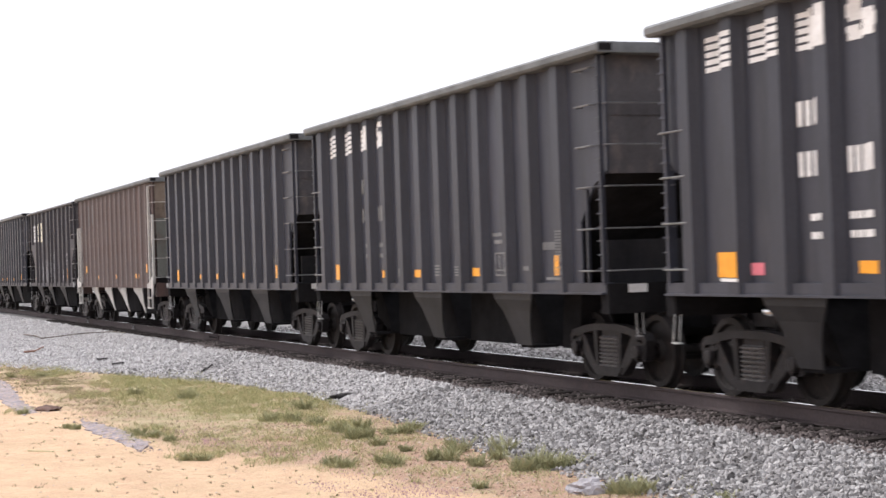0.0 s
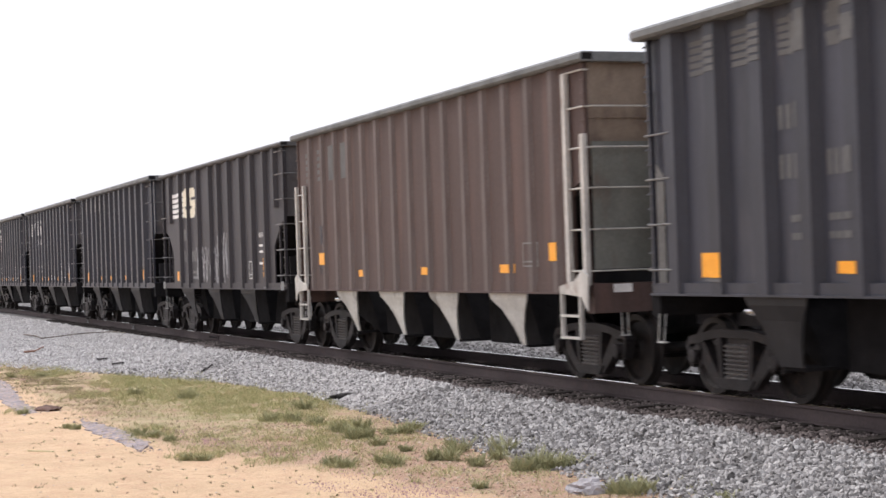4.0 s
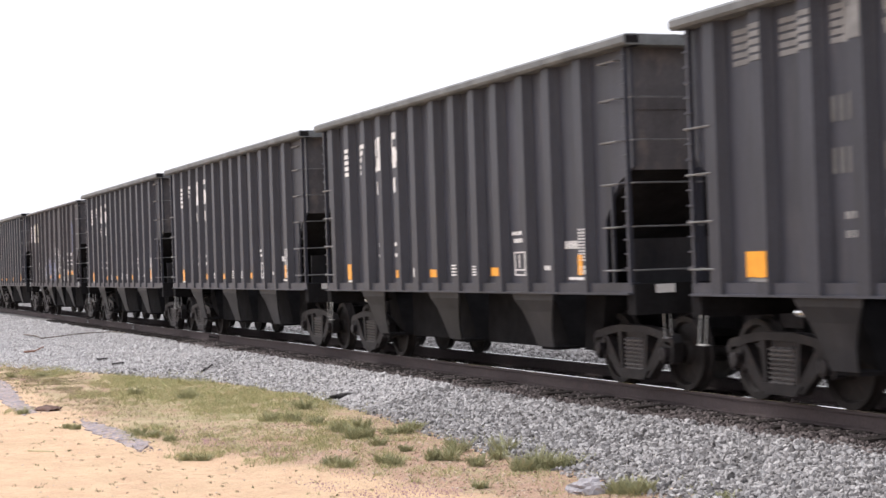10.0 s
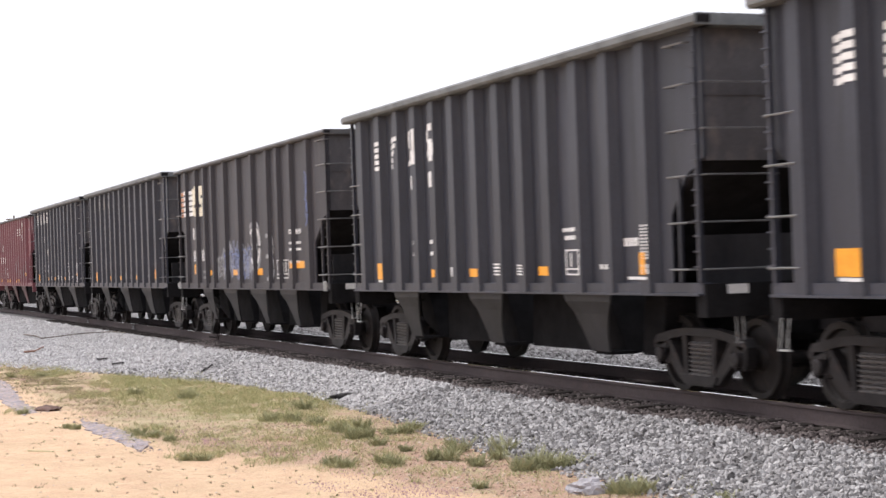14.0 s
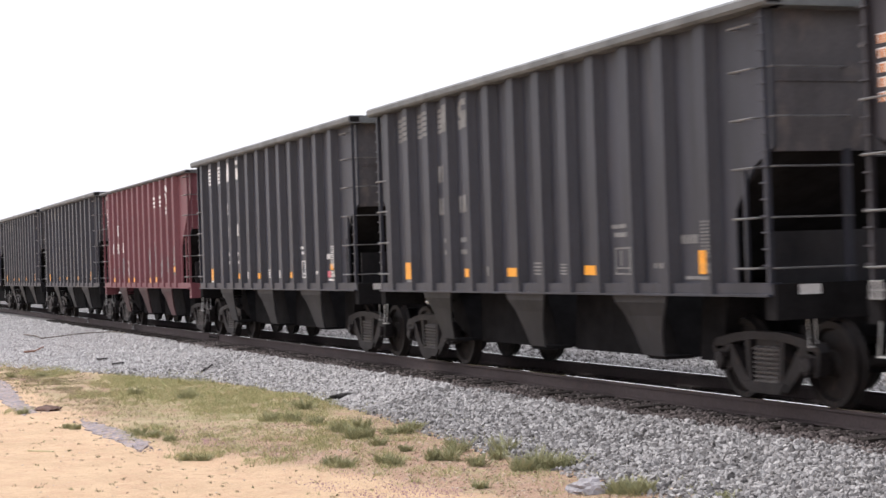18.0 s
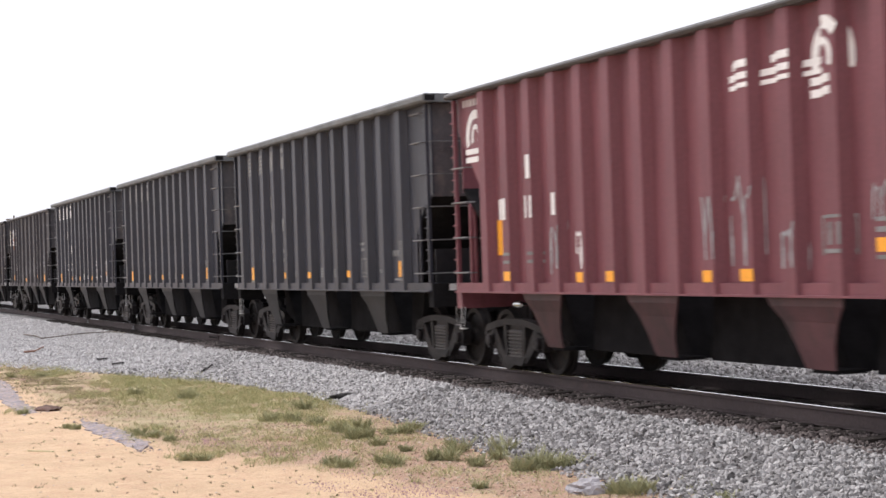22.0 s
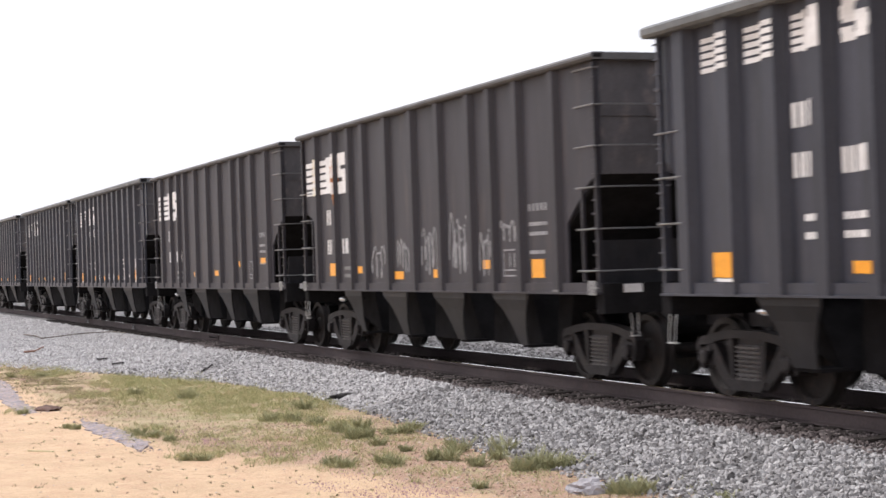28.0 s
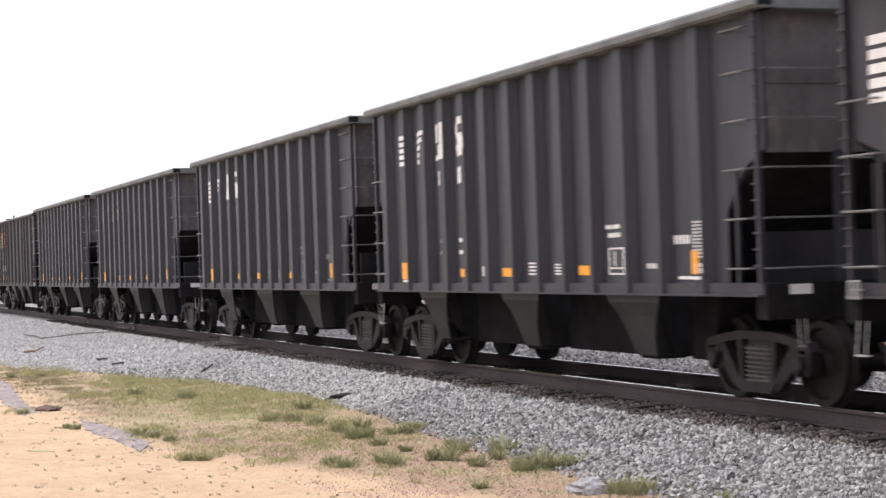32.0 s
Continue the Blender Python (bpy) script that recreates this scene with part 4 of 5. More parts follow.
def sooty_markings(car, kind, stripe_ink, block_ink, shift=0.0, stain=None, extra=()):
    s = shift
    patch(car, kind, "striped_emblem", stripes(0.35 + s, 1.62 + s, 2.99, 3.66, 5, 0.68), stripe_ink, "five painted stripes")
    patch(car, kind, "emblem_block", [(1.62 + s, 2.08 + s, 2.99, 3.66), (2.12 + s, 2.82 + s, 2.95, 3.0), (2.1 + s, 2.94 + s, 3.0, 3.17), (2.6 + s, 3.0 + s, 3.17, 3.25), (2.1 + s, 2.98 + s, 3.25, 3.39), (2.1 + s, 2.5 + s, 3.39, 3.46), (2.1 + s, 2.96 + s, 3.46, 3.64), (2.16 + s, 2.86 + s, 3.64, 3.69)], block_ink, "solid painted emblem block")
    if stain:
        rng = random.Random(5)
        streaks = [(x + s, x + s + rng.uniform(0.02, 0.06), rng.uniform(2.75, 3.2), rng.uniform(3.45, 3.68)) for x in (1.92, 1.98, 2.05, 2.12, 2.2, 2.26, 2.33)]
        for r in streaks:
            patch(car, kind, "rust_stain", [r], stain, "rusty streak run down over the emblem")
        for x in (0.86, 0.98, 1.08):
            patch(car, kind, "rust_stain", [(x + s, x + s + 0.09, 2.97, 3.66)], CREAM, "yellowed streak across the stripes")
    patch(car, kind, "number_lettering", bars(1.6 + s, 2.06 + s, 2.4, 2.68, 3) + bars(1.6 + s, 2.14 + s, 1.86, 2.13, 4) + bars(2.5 + s, 3.15 + s, 1.86, 2.13, 4), FADED if kind == "short" else WHITE, "painted bars of lettering")
    patch(car, kind, "data_lettering", stripes(2.55 + s, 3.15 + s, 1.43, 1.7, 2, 0.45), FADED, "unreadable small lettering")
    for x0, x1, z0, z1 in extra:
        patch(car, kind, "reflector", [(x0, x1, z0, z1)], ORANGE, "orange reflector")


def sooty_data(car, kind, x, ink=FADED):
    """Rows of small lettering and an outlined box near the leading end."""
    patch(car, kind, "data_lettering", bars(x + 0.7, x + 1.35, 2.3, 2.4, 5) + bars(x + 0.7, x + 1.3, 2.1, 2.15, 6, 0.8) + bars(x + 0.7, x + 1.3, 1.97, 2.02, 6, 0.8) + bars(x + 0.7, x + 1.2, 1.72, 1.77, 5, 0.8), ink, "unreadable small lettering")
    patch(car, kind, "data_box", [(x - 0.22, x - 0.2, 1.43, 1.8), (x + 0.34, x + 0.36, 1.43, 1.8), (x - 0.22, x + 0.36, 1.78, 1.8), (x - 0.22, x + 0.36, 1.5, 1.52), (x - 0.22, x + 0.36, 1.42, 1.44), (x, x + 0.03, 1.55, 1.75), (x + 0.15, x + 0.18, 1.55, 1.75)], ink, "outlined data box")
    patch(car, kind, "sill_mark", [(x + 1.2, x + 1.9, 1.215, 1.245)], FADED, "pale mark on the sill")


def arc(car, kind, name, cx, cz, rx, rz, a0, a1, thick, ink, label):
    """A painted arch or ring that follows the posts and the sheet."""
    bm = bmesh.new()
    n = max(8, int(abs(a1 - a0) / 9))
    ang = [radians(a0 + (a1 - a0) * i / n) for i in range(n + 1)]
    for a, b in zip(ang, ang[1:]):
        y = on_side(kind, cx + rx * math.cos((a + b) / 2)) - 0.003
        bm.faces.new([bm.verts.new((cx + (rx + w) * math.cos(g), y, cz + (rz + w) * math.sin(g))) for g, w in ((a, -thick / 2), (b, -thick / 2), (b, thick / 2), (a, thick / 2))])
    return tagged(part(name, bm, ink, car, label), kind="stuff")


dark_markings(cars[0], 1, WHITE, WHITE, WHITE, "trail")
dark_markings(cars[1], 1, WHITE, FADED, FADED)
dark_markings(cars[2], 1, DIM, DIM, DIM)
dark_markings(cars[5], 1, FADED, FADED, DIM)
dark_markings(cars[6], 2, WHITE, WHITE, WHITE)
dark_markings(cars[7], 2, WHITE, WHITE, WHITE)
dark_markings(cars[8], 2, WHITE, WHITE, WHITE)
dark_markings(cars[10], 1, FADED, FADED, FADED)
dark_markings(cars[11], 1, WHITE, WHITE, WHITE, "lead")
dark_markings(cars[13], 1, FADED, FADED, FADED)
dark_markings(cars[14], 1, FADED, FADED, DIM)
dark_markings(cars[15], 1, WHITE, WHITE, WHITE, "lead")
dark_markings(cars[18], 2, WHITE, WHITE, WHITE)
dark_markings(cars[19], 2, WHITE, FADED, FADED)
dark_markings(cars[20], 2, FADED, FADED, DIM)
dark_markings(cars[21], 0, DIM, DIM, None)
dark_markings(cars[23], 0, DIM, DIM, None)

sooty_markings(cars[4], "short", WHITE, CREAM, 0.7, None, ((1.4, 1.86, 1.38, 1.62), (3.68, 3.95, 1.47, 1.6), (5.85, 6.12, 1.47, 1.6), (9.95, 10.25, 1.45, 1.85)))
sooty_data(cars[4], "short", 8.95, WHITE)
for x0, x1, z0, z1, n in ((3.95, 5.25, 1.35, 2.25, 4), (5.4, 6.3, 1.3, 2.2, 3), (6.2, 7.1, 1.3, 2.5, 3)):
    scribble(cars[4], "short", x0, x1, z0, z1, CHALK, n + int(x0 * 7), n, 0.06)
    scribble(cars[4], "short", x0, x1, z0, z1 - 0.25, CHALK, n + int(x0 * 9), n, 0.05)
sooty_markings(cars[9], "sooty", WHITE, CREAM, -0.15, None, ((1.5, 1.93, 1.54, 1.78), (3.15, 3.6, 1.51, 1.63), (5.38, 5.9, 1.5, 1.63), (7.55, 7.95, 1.5, 1.64), (10.3, 11.1, 1.62, 1.76)))
patch(cars[9], "sooty", "rust_stain", stripes(0.2, 0.72, 2.99, 3.66, 5, 0.6), RUSTY, "orange-stained stripe ends")
sooty_data(cars[9], "sooty", 9.6, WHITE)
for x0, x1, z0, z1, ink in ((3.9, 4.7, 1.38, 1.95, CHALK), (4.0, 5.2, 1.38, 2.05, DIM), (4.5, 5.4, 1.4, 2.3, CHALK), (4.6, 6.9, 1.4, 1.75, PALEBLUE), (4.7, 7.0, 1.65, 2.1, BLUE), (5.1, 6.2, 1.5, 2.3, PALEBLUE), (5.6, 7.0, 1.4, 2.15, BLUE), (5.9, 7.1, 1.4, 1.95, PALEBLUE), (6.3, 7.1, 1.45, 2.2, CHALK)):
    scribble(cars[9], "sooty", x0, x1, z0, z1, ink, int(x0 * 11 + z1 * 7), 5, 0.04, "blue and white spray-painted scribble")
for cx, cz, rx, rz, thick, ink, what in ((7.5, 2.12, 0.34, 0.48, 0.1, CHALK, "white"), (7.5, 2.12, 0.24, 0.36, 0.07, WHITE, "white"), (7.5, 2.25, 0.12, 0.14, 0.05, CHALK, "white"), (7.5, 1.95, 0.13, 0.13, 0.05, CHALK, "white"), (8.65, 2.1, 0.2, 0.22, 0.08, CHALK, "white"), (8.65, 1.65, 0.22, 0.24, 0.08, CHALK, "white"),
                                         (11.5, 3.22, 0.16, 0.26, 0.04, BLUE, "blue"), (11.5, 2.7, 0.16, 0.26, 0.05, BLUE, "blue"), (11.5, 3.0, 0.1, 0.4, 0.04, BLUE, "blue")):
    arc(cars[9], "sooty", "graffiti", cx, cz, rx, rz, 0, 352, thick, ink, what + " spray-painted ring")
sooty_markings(cars[16], "sooty", WHITE, WHITE, -0.15, RUSTY, ((1.55, 2.15, 1.46, 1.69), (3.2, 3.6, 1.5, 1.62), (5.15, 5.57, 1.39, 1.52), (6.95, 7.32, 1.41, 1.54), (8.97, 9.42, 1.53, 1.66), (10.7, 11.1, 1.4, 1.65)))
sooty_data(cars[16], "sooty", 9.95, CHALK)
for x0, x1, z0, z1 in ((3.93, 4.89, 1.4, 2.0), (5.31, 5.85, 1.5, 2.05), (6.46, 7.12, 1.45, 2.2), (7.64, 8.48, 1.45, 2.4), (7.8, 8.4, 1.5, 2.0), (8.83, 9.45, 1.42, 2.1), (9.66, 10.42, 1.9, 2.2)):
    scribble(cars[16], "sooty", x0, x1, z0, z1, CHALK, int(x0 * 13), 4, 0.036, "pale spray-painted scribble")
sooty_markings(cars[17], "sooty", WHITE, WHITE, 0.05, None, ((4.44, 4.82, 1.49, 1.6), (6.65, 7.05, 1.5, 1.62), (8.95, 9.4, 1.69, 1.81), (10.84, 11.3, 1.74, 1.86)))
sooty_data(cars[17], "sooty", 10.1, CHALK)
sooty_markings(cars[22], "sooty", WHITE, RUSTY, 0.0, None, ((1.64, 2.15, 1.46, 1.69), (3.0, 3.4, 1.5, 1.62)))

# the brown car
for x0, x1, z0, z1 in ((1.24, 1.74, 1.67, 1.89), (3.6, 3.95, 1.44, 1.56), (6.75, 7.15, 1.46, 1.58), (9.94, 10.46, 1.47, 1.59), (11.6, 11.95, 1.62, 1.86)):
    patch(cars[3], "brown", "reflector", [(x0, x1, z0, z1)], ORANGE, "orange reflector")
patch(cars[3], "brown", "data_box", [(10.75, 10.77, 1.55, 1.88), (11.23, 11.25, 1.55, 1.88), (10.75, 11.25, 1.86, 1.88), (10.75, 11.25, 1.55, 1.57), (10.75, 11.25, 1.61, 1.63)], FADED, "outlined data box")
patch(cars[3], "brown", "paint_patch", stripes(0.55, 0.8, 3.25, 3.85) + stripes(1.3, 1.6, 3.25, 3.88) + [(2.0, 2.45, 3.22, 3.86), (2.75, 3.18, 3.22, 3.86)], DIM, "ghosted striped emblem")
patch(cars[3], "brown", "paint_patch", [(1.33, 1.65, 2.06, 2.4)], SOOT, "dark grey patch of paint")
patch(cars[3], "brown", "data_lettering", bars(1.26, 1.6, 1.5, 1.64, 3), SOOT, "dark small lettering")

# the red car
patch(cars[12], "red", "top_lettering", bars(0.25, 1.05, 3.93, 4.03, 6), WHITE, "white bars of lettering")
for cx, cz in ((0.72, 3.46), (9.8, 3.5)):
    arc(cars[12], "red", "arched_emblem", cx, cz, 0.3, 0.34, -20, 200, 0.13, WHITE, "white painted arch")
    arc(cars[12], "red", "arched_emblem", cx, cz, 0.12, 0.16, -30, 210, 0.07, WHITE, "white painted arch")
    patch(cars[12], "red", "emblem_block", [(cx - 0.4, cx + 0.1, cz - 0.24, cz - 0.16), (cx - 0.4, cx + 0.1, cz - 0.36, cz - 0.28)], WHITE, "white painted emblem foot")
patch(cars[12], "red", "long_emblem", [(7.87, 9.75, 3.46, 3.53), (7.87, 9.75, 3.37, 3.42), (7.95, 8.45, 3.58, 3.66), (8.7, 9.25, 3.58, 3.66)], WHITE, "two long white bars")
patch(cars[12], "red", "number_lettering", bars(2.46, 3.0, 2.74, 3.06, 2) + bars(1.5, 2.1, 2.21, 2.51, 3) + bars(2.45, 3.0, 2.21, 2.51, 3) + bars(3.3, 3.75, 2.22, 2.51, 2), WHITE, "painted bars of lettering")
patch(cars[12], "red", "data_lettering", stripes(1.7, 2.12, 1.6, 1.82, 2, 0.4) + stripes(2.7, 3.02, 1.6, 1.82, 2, 0.4) + [(10.4, 10.8, 1.55, 1.59), (10.4, 10.8, 1.8, 1.85), (10.4, 10.8, 1.9, 1.94)], FADED, "unreadable small lettering")
for x0, x1, z0, z1 in ((1.42, 1.66, 1.72, 2.22), (1.65, 2.1, 1.36, 1.49), (3.95, 4.4, 1.34, 1.47), (4.8, 5.25, 1.35, 1.48), (7.17, 7.58, 1.34, 1.47), (7.96, 8.42, 1.35, 1.48), (10.45, 10.8, 1.62, 1.75)):
    patch(cars[12], "red", "reflector", [(x0, x1, z0, z1)], ORANGE, "orange reflector")
patch(cars[12], "red", "data_box", [(9.52, 10.12, 1.62, 1.66), (9.52, 10.12, 1.96, 1.99), (9.52, 9.55, 1.6, 1.99), (10.09, 10.12, 1.6, 1.99), (9.62, 9.72, 1.7, 1.92), (9.8, 9.86, 1.7, 1.92), (9.94, 10.02, 1.7, 1.92)], FADED, "outlined data box")
for x0, x1, z0, z1, ink in ((3.25, 3.75, 1.45, 2.15, CHALK), (4.0, 4.4, 1.5, 2.1, WHITE), (7.25, 7.7, 1.5, 2.3, CHALK), (7.8, 8.5, 1.5, 2.55, CHALK), (8.9, 9.3, 1.45, 1.95, CHALK), (10.35, 10.8, 1.9, 2.3, CHALK)):
    scribble(cars[12], "red", x0, x1, z0, z1, ink, int(x0 * 17), 3, 0.035)


# ---- plants, debris and the distance ----
GRASS = stone_material("dry_green_grass", (0.25, 0.30, 0.11), (0.44, 0.46, 0.21), (0.66, 0.56, 0.34))
TALL = stone_material("tall_green_grass", (0.20, 0.25, 0.09), (0.38, 0.41, 0.18), (0.60, 0.52, 0.31))
BROWNWEED = stone_material("dry_brown_weed", (0.22, 0.15, 0.12), (0.40, 0.29, 0.23), (0.36, 0.35, 0.18))
WEED = stone_material("green_weed", (0.16, 0.205, 0.092), (0.32, 0.36, 0.175), (0.50, 0.46, 0.28))
FLOWER = surface("purple_flowers", (0.42, 0.24, 0.3), (0.52, 0.36, 0.4), 0.8, 0, 8)
ASPHALT = surface("weathered_slab", (0.155, 0.133, 0.147), (0.35, 0.31, 0.33), 0.9, 0, 7, (1, 1, 1), 45, 0.8, (0.52, 0.39, 0.27), 0.5)
BARK = surface("weathered_wood", (0.10, 0.085, 0.07), (0.19, 0.16, 0.13), 0.9, 0, 6, (1, 1, 1), 50, 0.4)
REDWOOD = surface("reddish_wood", (0.22, 0.12, 0.09), (0.3, 0.18, 0.13), 0.9, 0, 6, (1, 1, 1), 50, 0.4)
CHAR = surface("dark_debris", (0.03, 0.028, 0.028), (0.07, 0.065, 0.062), 0.85, 0, 8, (1, 1, 1), 50, 0.4)
SCRAP = surface("dark_brown_scrap", (0.07, 0.042, 0.034), (0.15, 0.085, 0.065), 0.85, 0, 8, (1, 1, 1), 50, 0.4)
QUARTZ = surface("pale_stone", (0.24, 0.23, 0.24), (0.46, 0.44, 0.46), 0.8, 0, 9, (1, 1, 1), 50, 0.5, (0.22, 0.19, 0.18), 0.56)
STRAW = surface("dry_straw", (0.5, 0.43, 0.26), (0.6, 0.52, 0.34), 0.9, 0, 6)


def blades(name, material, spots, low, high, width, seed, lean=0.5, crown=False):
    """Many thin blades in one mesh; spots: x, y, z of the roots."""
    rng = np.random.default_rng(seed)
    p = np.asarray(spots, float)
    n = len(p)
    h = rng.uniform(low, high, n)
    a = rng.uniform(0, 2 * math.pi, n)
    w = width * rng.uniform(0.6, 1.3, n)
    side = np.stack([np.cos(a), np.sin(a), 0 * a], -1) * w[:, None]
    b = rng.uniform(0, 2 * math.pi, n)
    bend = np.stack([np.cos(b), np.sin(b), 0 * b], -1) * (h * lean * rng.uniform(0.2, 1, n))[:, None]
    up = np.stack([0 * h, 0 * h, h], -1)
    mid = p + 0.5 * up + 0.3 * bend
    v = np.stack([p - side, p + side, mid + 0.7 * side, mid - 0.7 * side, p + up + bend], 1)
    base = 5 * np.arange(n)[:, None]
    faces = np.concatenate([base + np.array([[0, 1, 2]]), base + np.array([[0, 2, 3]]), base + np.array([[3, 2, 4]])])
    v, faces = v.reshape(-1, 3).tolist(), faces.tolist()
    if crown:  # one root crown holds all blades of a tuft
        v.append((0, 0, -0.03))
        faces += [(5 * i, 5 * i + 1, 5 * n) for i in range(n)]
    me = bpy.data.meshes.new(name)
    me.from_pydata(v, [], faces)
    me.materials.append(material)
    return new(name, me)


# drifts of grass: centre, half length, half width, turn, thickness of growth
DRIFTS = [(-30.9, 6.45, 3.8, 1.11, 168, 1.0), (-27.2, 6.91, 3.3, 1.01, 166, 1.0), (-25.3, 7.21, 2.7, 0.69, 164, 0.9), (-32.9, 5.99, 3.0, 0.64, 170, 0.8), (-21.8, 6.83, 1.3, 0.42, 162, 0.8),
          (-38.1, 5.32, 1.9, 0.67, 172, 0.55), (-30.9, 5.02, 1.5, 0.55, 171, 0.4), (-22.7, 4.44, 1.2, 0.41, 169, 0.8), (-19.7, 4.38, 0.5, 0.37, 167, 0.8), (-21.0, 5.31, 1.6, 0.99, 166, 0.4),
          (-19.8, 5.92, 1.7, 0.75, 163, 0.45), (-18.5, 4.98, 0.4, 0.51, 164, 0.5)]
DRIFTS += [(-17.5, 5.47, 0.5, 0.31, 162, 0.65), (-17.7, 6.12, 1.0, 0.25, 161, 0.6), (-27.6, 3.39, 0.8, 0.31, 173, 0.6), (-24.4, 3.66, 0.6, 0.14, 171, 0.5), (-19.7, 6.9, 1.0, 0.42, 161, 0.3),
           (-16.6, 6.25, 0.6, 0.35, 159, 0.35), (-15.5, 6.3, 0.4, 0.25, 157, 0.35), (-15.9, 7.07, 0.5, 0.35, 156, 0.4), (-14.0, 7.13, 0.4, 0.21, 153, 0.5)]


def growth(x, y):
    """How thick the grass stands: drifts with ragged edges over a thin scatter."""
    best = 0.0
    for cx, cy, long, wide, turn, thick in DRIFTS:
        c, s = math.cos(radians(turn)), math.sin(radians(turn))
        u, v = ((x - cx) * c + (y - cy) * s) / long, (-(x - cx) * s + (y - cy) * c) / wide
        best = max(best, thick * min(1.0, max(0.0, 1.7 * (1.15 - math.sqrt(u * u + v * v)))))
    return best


def meadow(count, seed, thin, patchy=1.6, rough=1.0):
    """Root spots between the sand's edge and the ballast."""
    rng = random.Random(seed)
    out = []
    while len(out) < count:
        x = -45 + 32 * rng.random()
        a, b = 2.8, toe(x) + 0.5
        y = a + (b - a) * rng.random()
        d = 0.55 * noise.noise((x * 0.9, y * 1.7, seed + 0.7)) + 0.6 * noise.noise((x * 2.7, y * 4.2, 1.0)) + 0.45 * noise.noise((x * 8 * rough, y * 11 * rough, 2.0))
        soil = min(1.0, max(0.0, (y - sand_edge(x)) / 0.5 + 0.5))
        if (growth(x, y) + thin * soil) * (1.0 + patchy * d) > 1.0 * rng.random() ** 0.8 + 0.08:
            out.append((x, y, max(ground_z(x, y), bed_z(x, y)) - 0.005))
    return out


def clumps(count, seed, each):
    """Roots of taller grass in small knots, standing where the cover is thick."""
    rng = random.Random(seed)
    return [(x + rng.gauss(0, 0.05), y + rng.gauss(0, 0.035), z) for x, y, z in meadow(count, seed, 0.12, 2.2) for _ in range(each)]


def brown_strip(count, seed):
    """Roots along the dry strip between the paving and the ballast."""
    rng = random.Random(seed)
    out = []
    while len(out) < count:
        x, y = rng.gauss(-35, 4.5), rng.gauss(4.75, 0.45)
        if noise.noise((x * 1.2, y * 2.6, 5.0)) + 0.6 * noise.noise((x * 5, y * 7, 5.0)) > -0.05 and y > 3.5:
            out.append((x, y, max(ground_z(x, y), bed_z(x, y)) - 0.005))
    return out


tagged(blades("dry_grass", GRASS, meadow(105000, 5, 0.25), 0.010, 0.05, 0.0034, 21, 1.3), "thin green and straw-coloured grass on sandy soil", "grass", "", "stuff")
tagged(blades("tall_grass", TALL, clumps(1300, 8, 22), 0.03, 0.085, 0.0028, 24, 1.0), "taller green grass standing in ragged clumps", "grass", "", "stuff")
tagged(blades("brown_weeds", BROWNWEED, brown_strip(16000, 9), 0.01, 0.055, 0.004, 25, 1.2), "dry pinkish-brown weeds on the sand", "weeds", "", "stuff")


def seedlings(count):
    """Little knots of blades strewn over the bare sand."""
    out = []
    for _ in range(count):
        x, y = -30 + 17 * random.random(), 2.0 + 3.4 * random.random()
        out += [(x + random.gauss(0, 0.025), y + random.gauss(0, 0.015)) for _ in range(9)]
    return out


tagged(blades("sparse_seedlings", BROWNWEED, [(x, y, ground_z(x, y)) for x, y in seedlings(230)], 0.008, 0.032, 0.005, 22, 1.2), "sparse seedlings on the sand", "grass", "", "stuff")


def weed_tuft(x, y, size, seed, count=720):
    """A small bushy weed: leaning stems with leaves set along them."""
    rng = random.Random(seed)
    spots = []
    for _ in range(count // 12):
        r, a = size * 0.3 * abs(rng.gauss(0, 0.75)), rng.uniform(0, 6.28)
        tall, out = size * rng.uniform(0.12, 0.62), rng.uniform(0.1, 0.8)
        for _ in range(12):
            u = rng.random()
            d = r + out * tall * u
            spots.append((d * math.cos(a) + rng.gauss(0, 0.008), d * math.sin(a) + rng.gauss(0, 0.008), tall * u * 0.8))
    ob = blades("weed_tuft", WEED, spots, size * 0.04, size * 0.13, 0.0032, seed, 1.2, True)
    ob.location = (x, y, ground_z(x, y) - 0.01)
    return tagged(ob, "tuft of green weeds on reddish soil beside the ballast", "weed", "weed tufts by the track")


TUFTS = [(-20.54, 7.32, 0.36), (-20.93, 7.62, 0.24), (-18.12, 7.1, 0.4), (-17.38, 6.67, 0.38), (-17.43, 6.53, 0.32), (-16.65, 6.75, 0.3), (-17.67, 7.51, 0.46), (-17.22, 7.22, 0.26), (-16.05, 7.01, 0.38), (-16.14, 7.2, 0.5), (-16.01, 7.37, 0.38),
         (-16.02, 7.54, 0.28), (-13.99, 7.07, 0.3), (-13.85, 7.14, 0.36), (-13.84, 7.28, 0.25), (-13.01, 7.62, 0.24), (-21.42, 7.03, 0.36), (-20.11, 6.49, 0.36), (-20.13, 6.68, 0.34), (-21.12, 6.62, 0.32), (-22.3, 6.67, 0.3), (-17.19, 6.01, 0.27)]
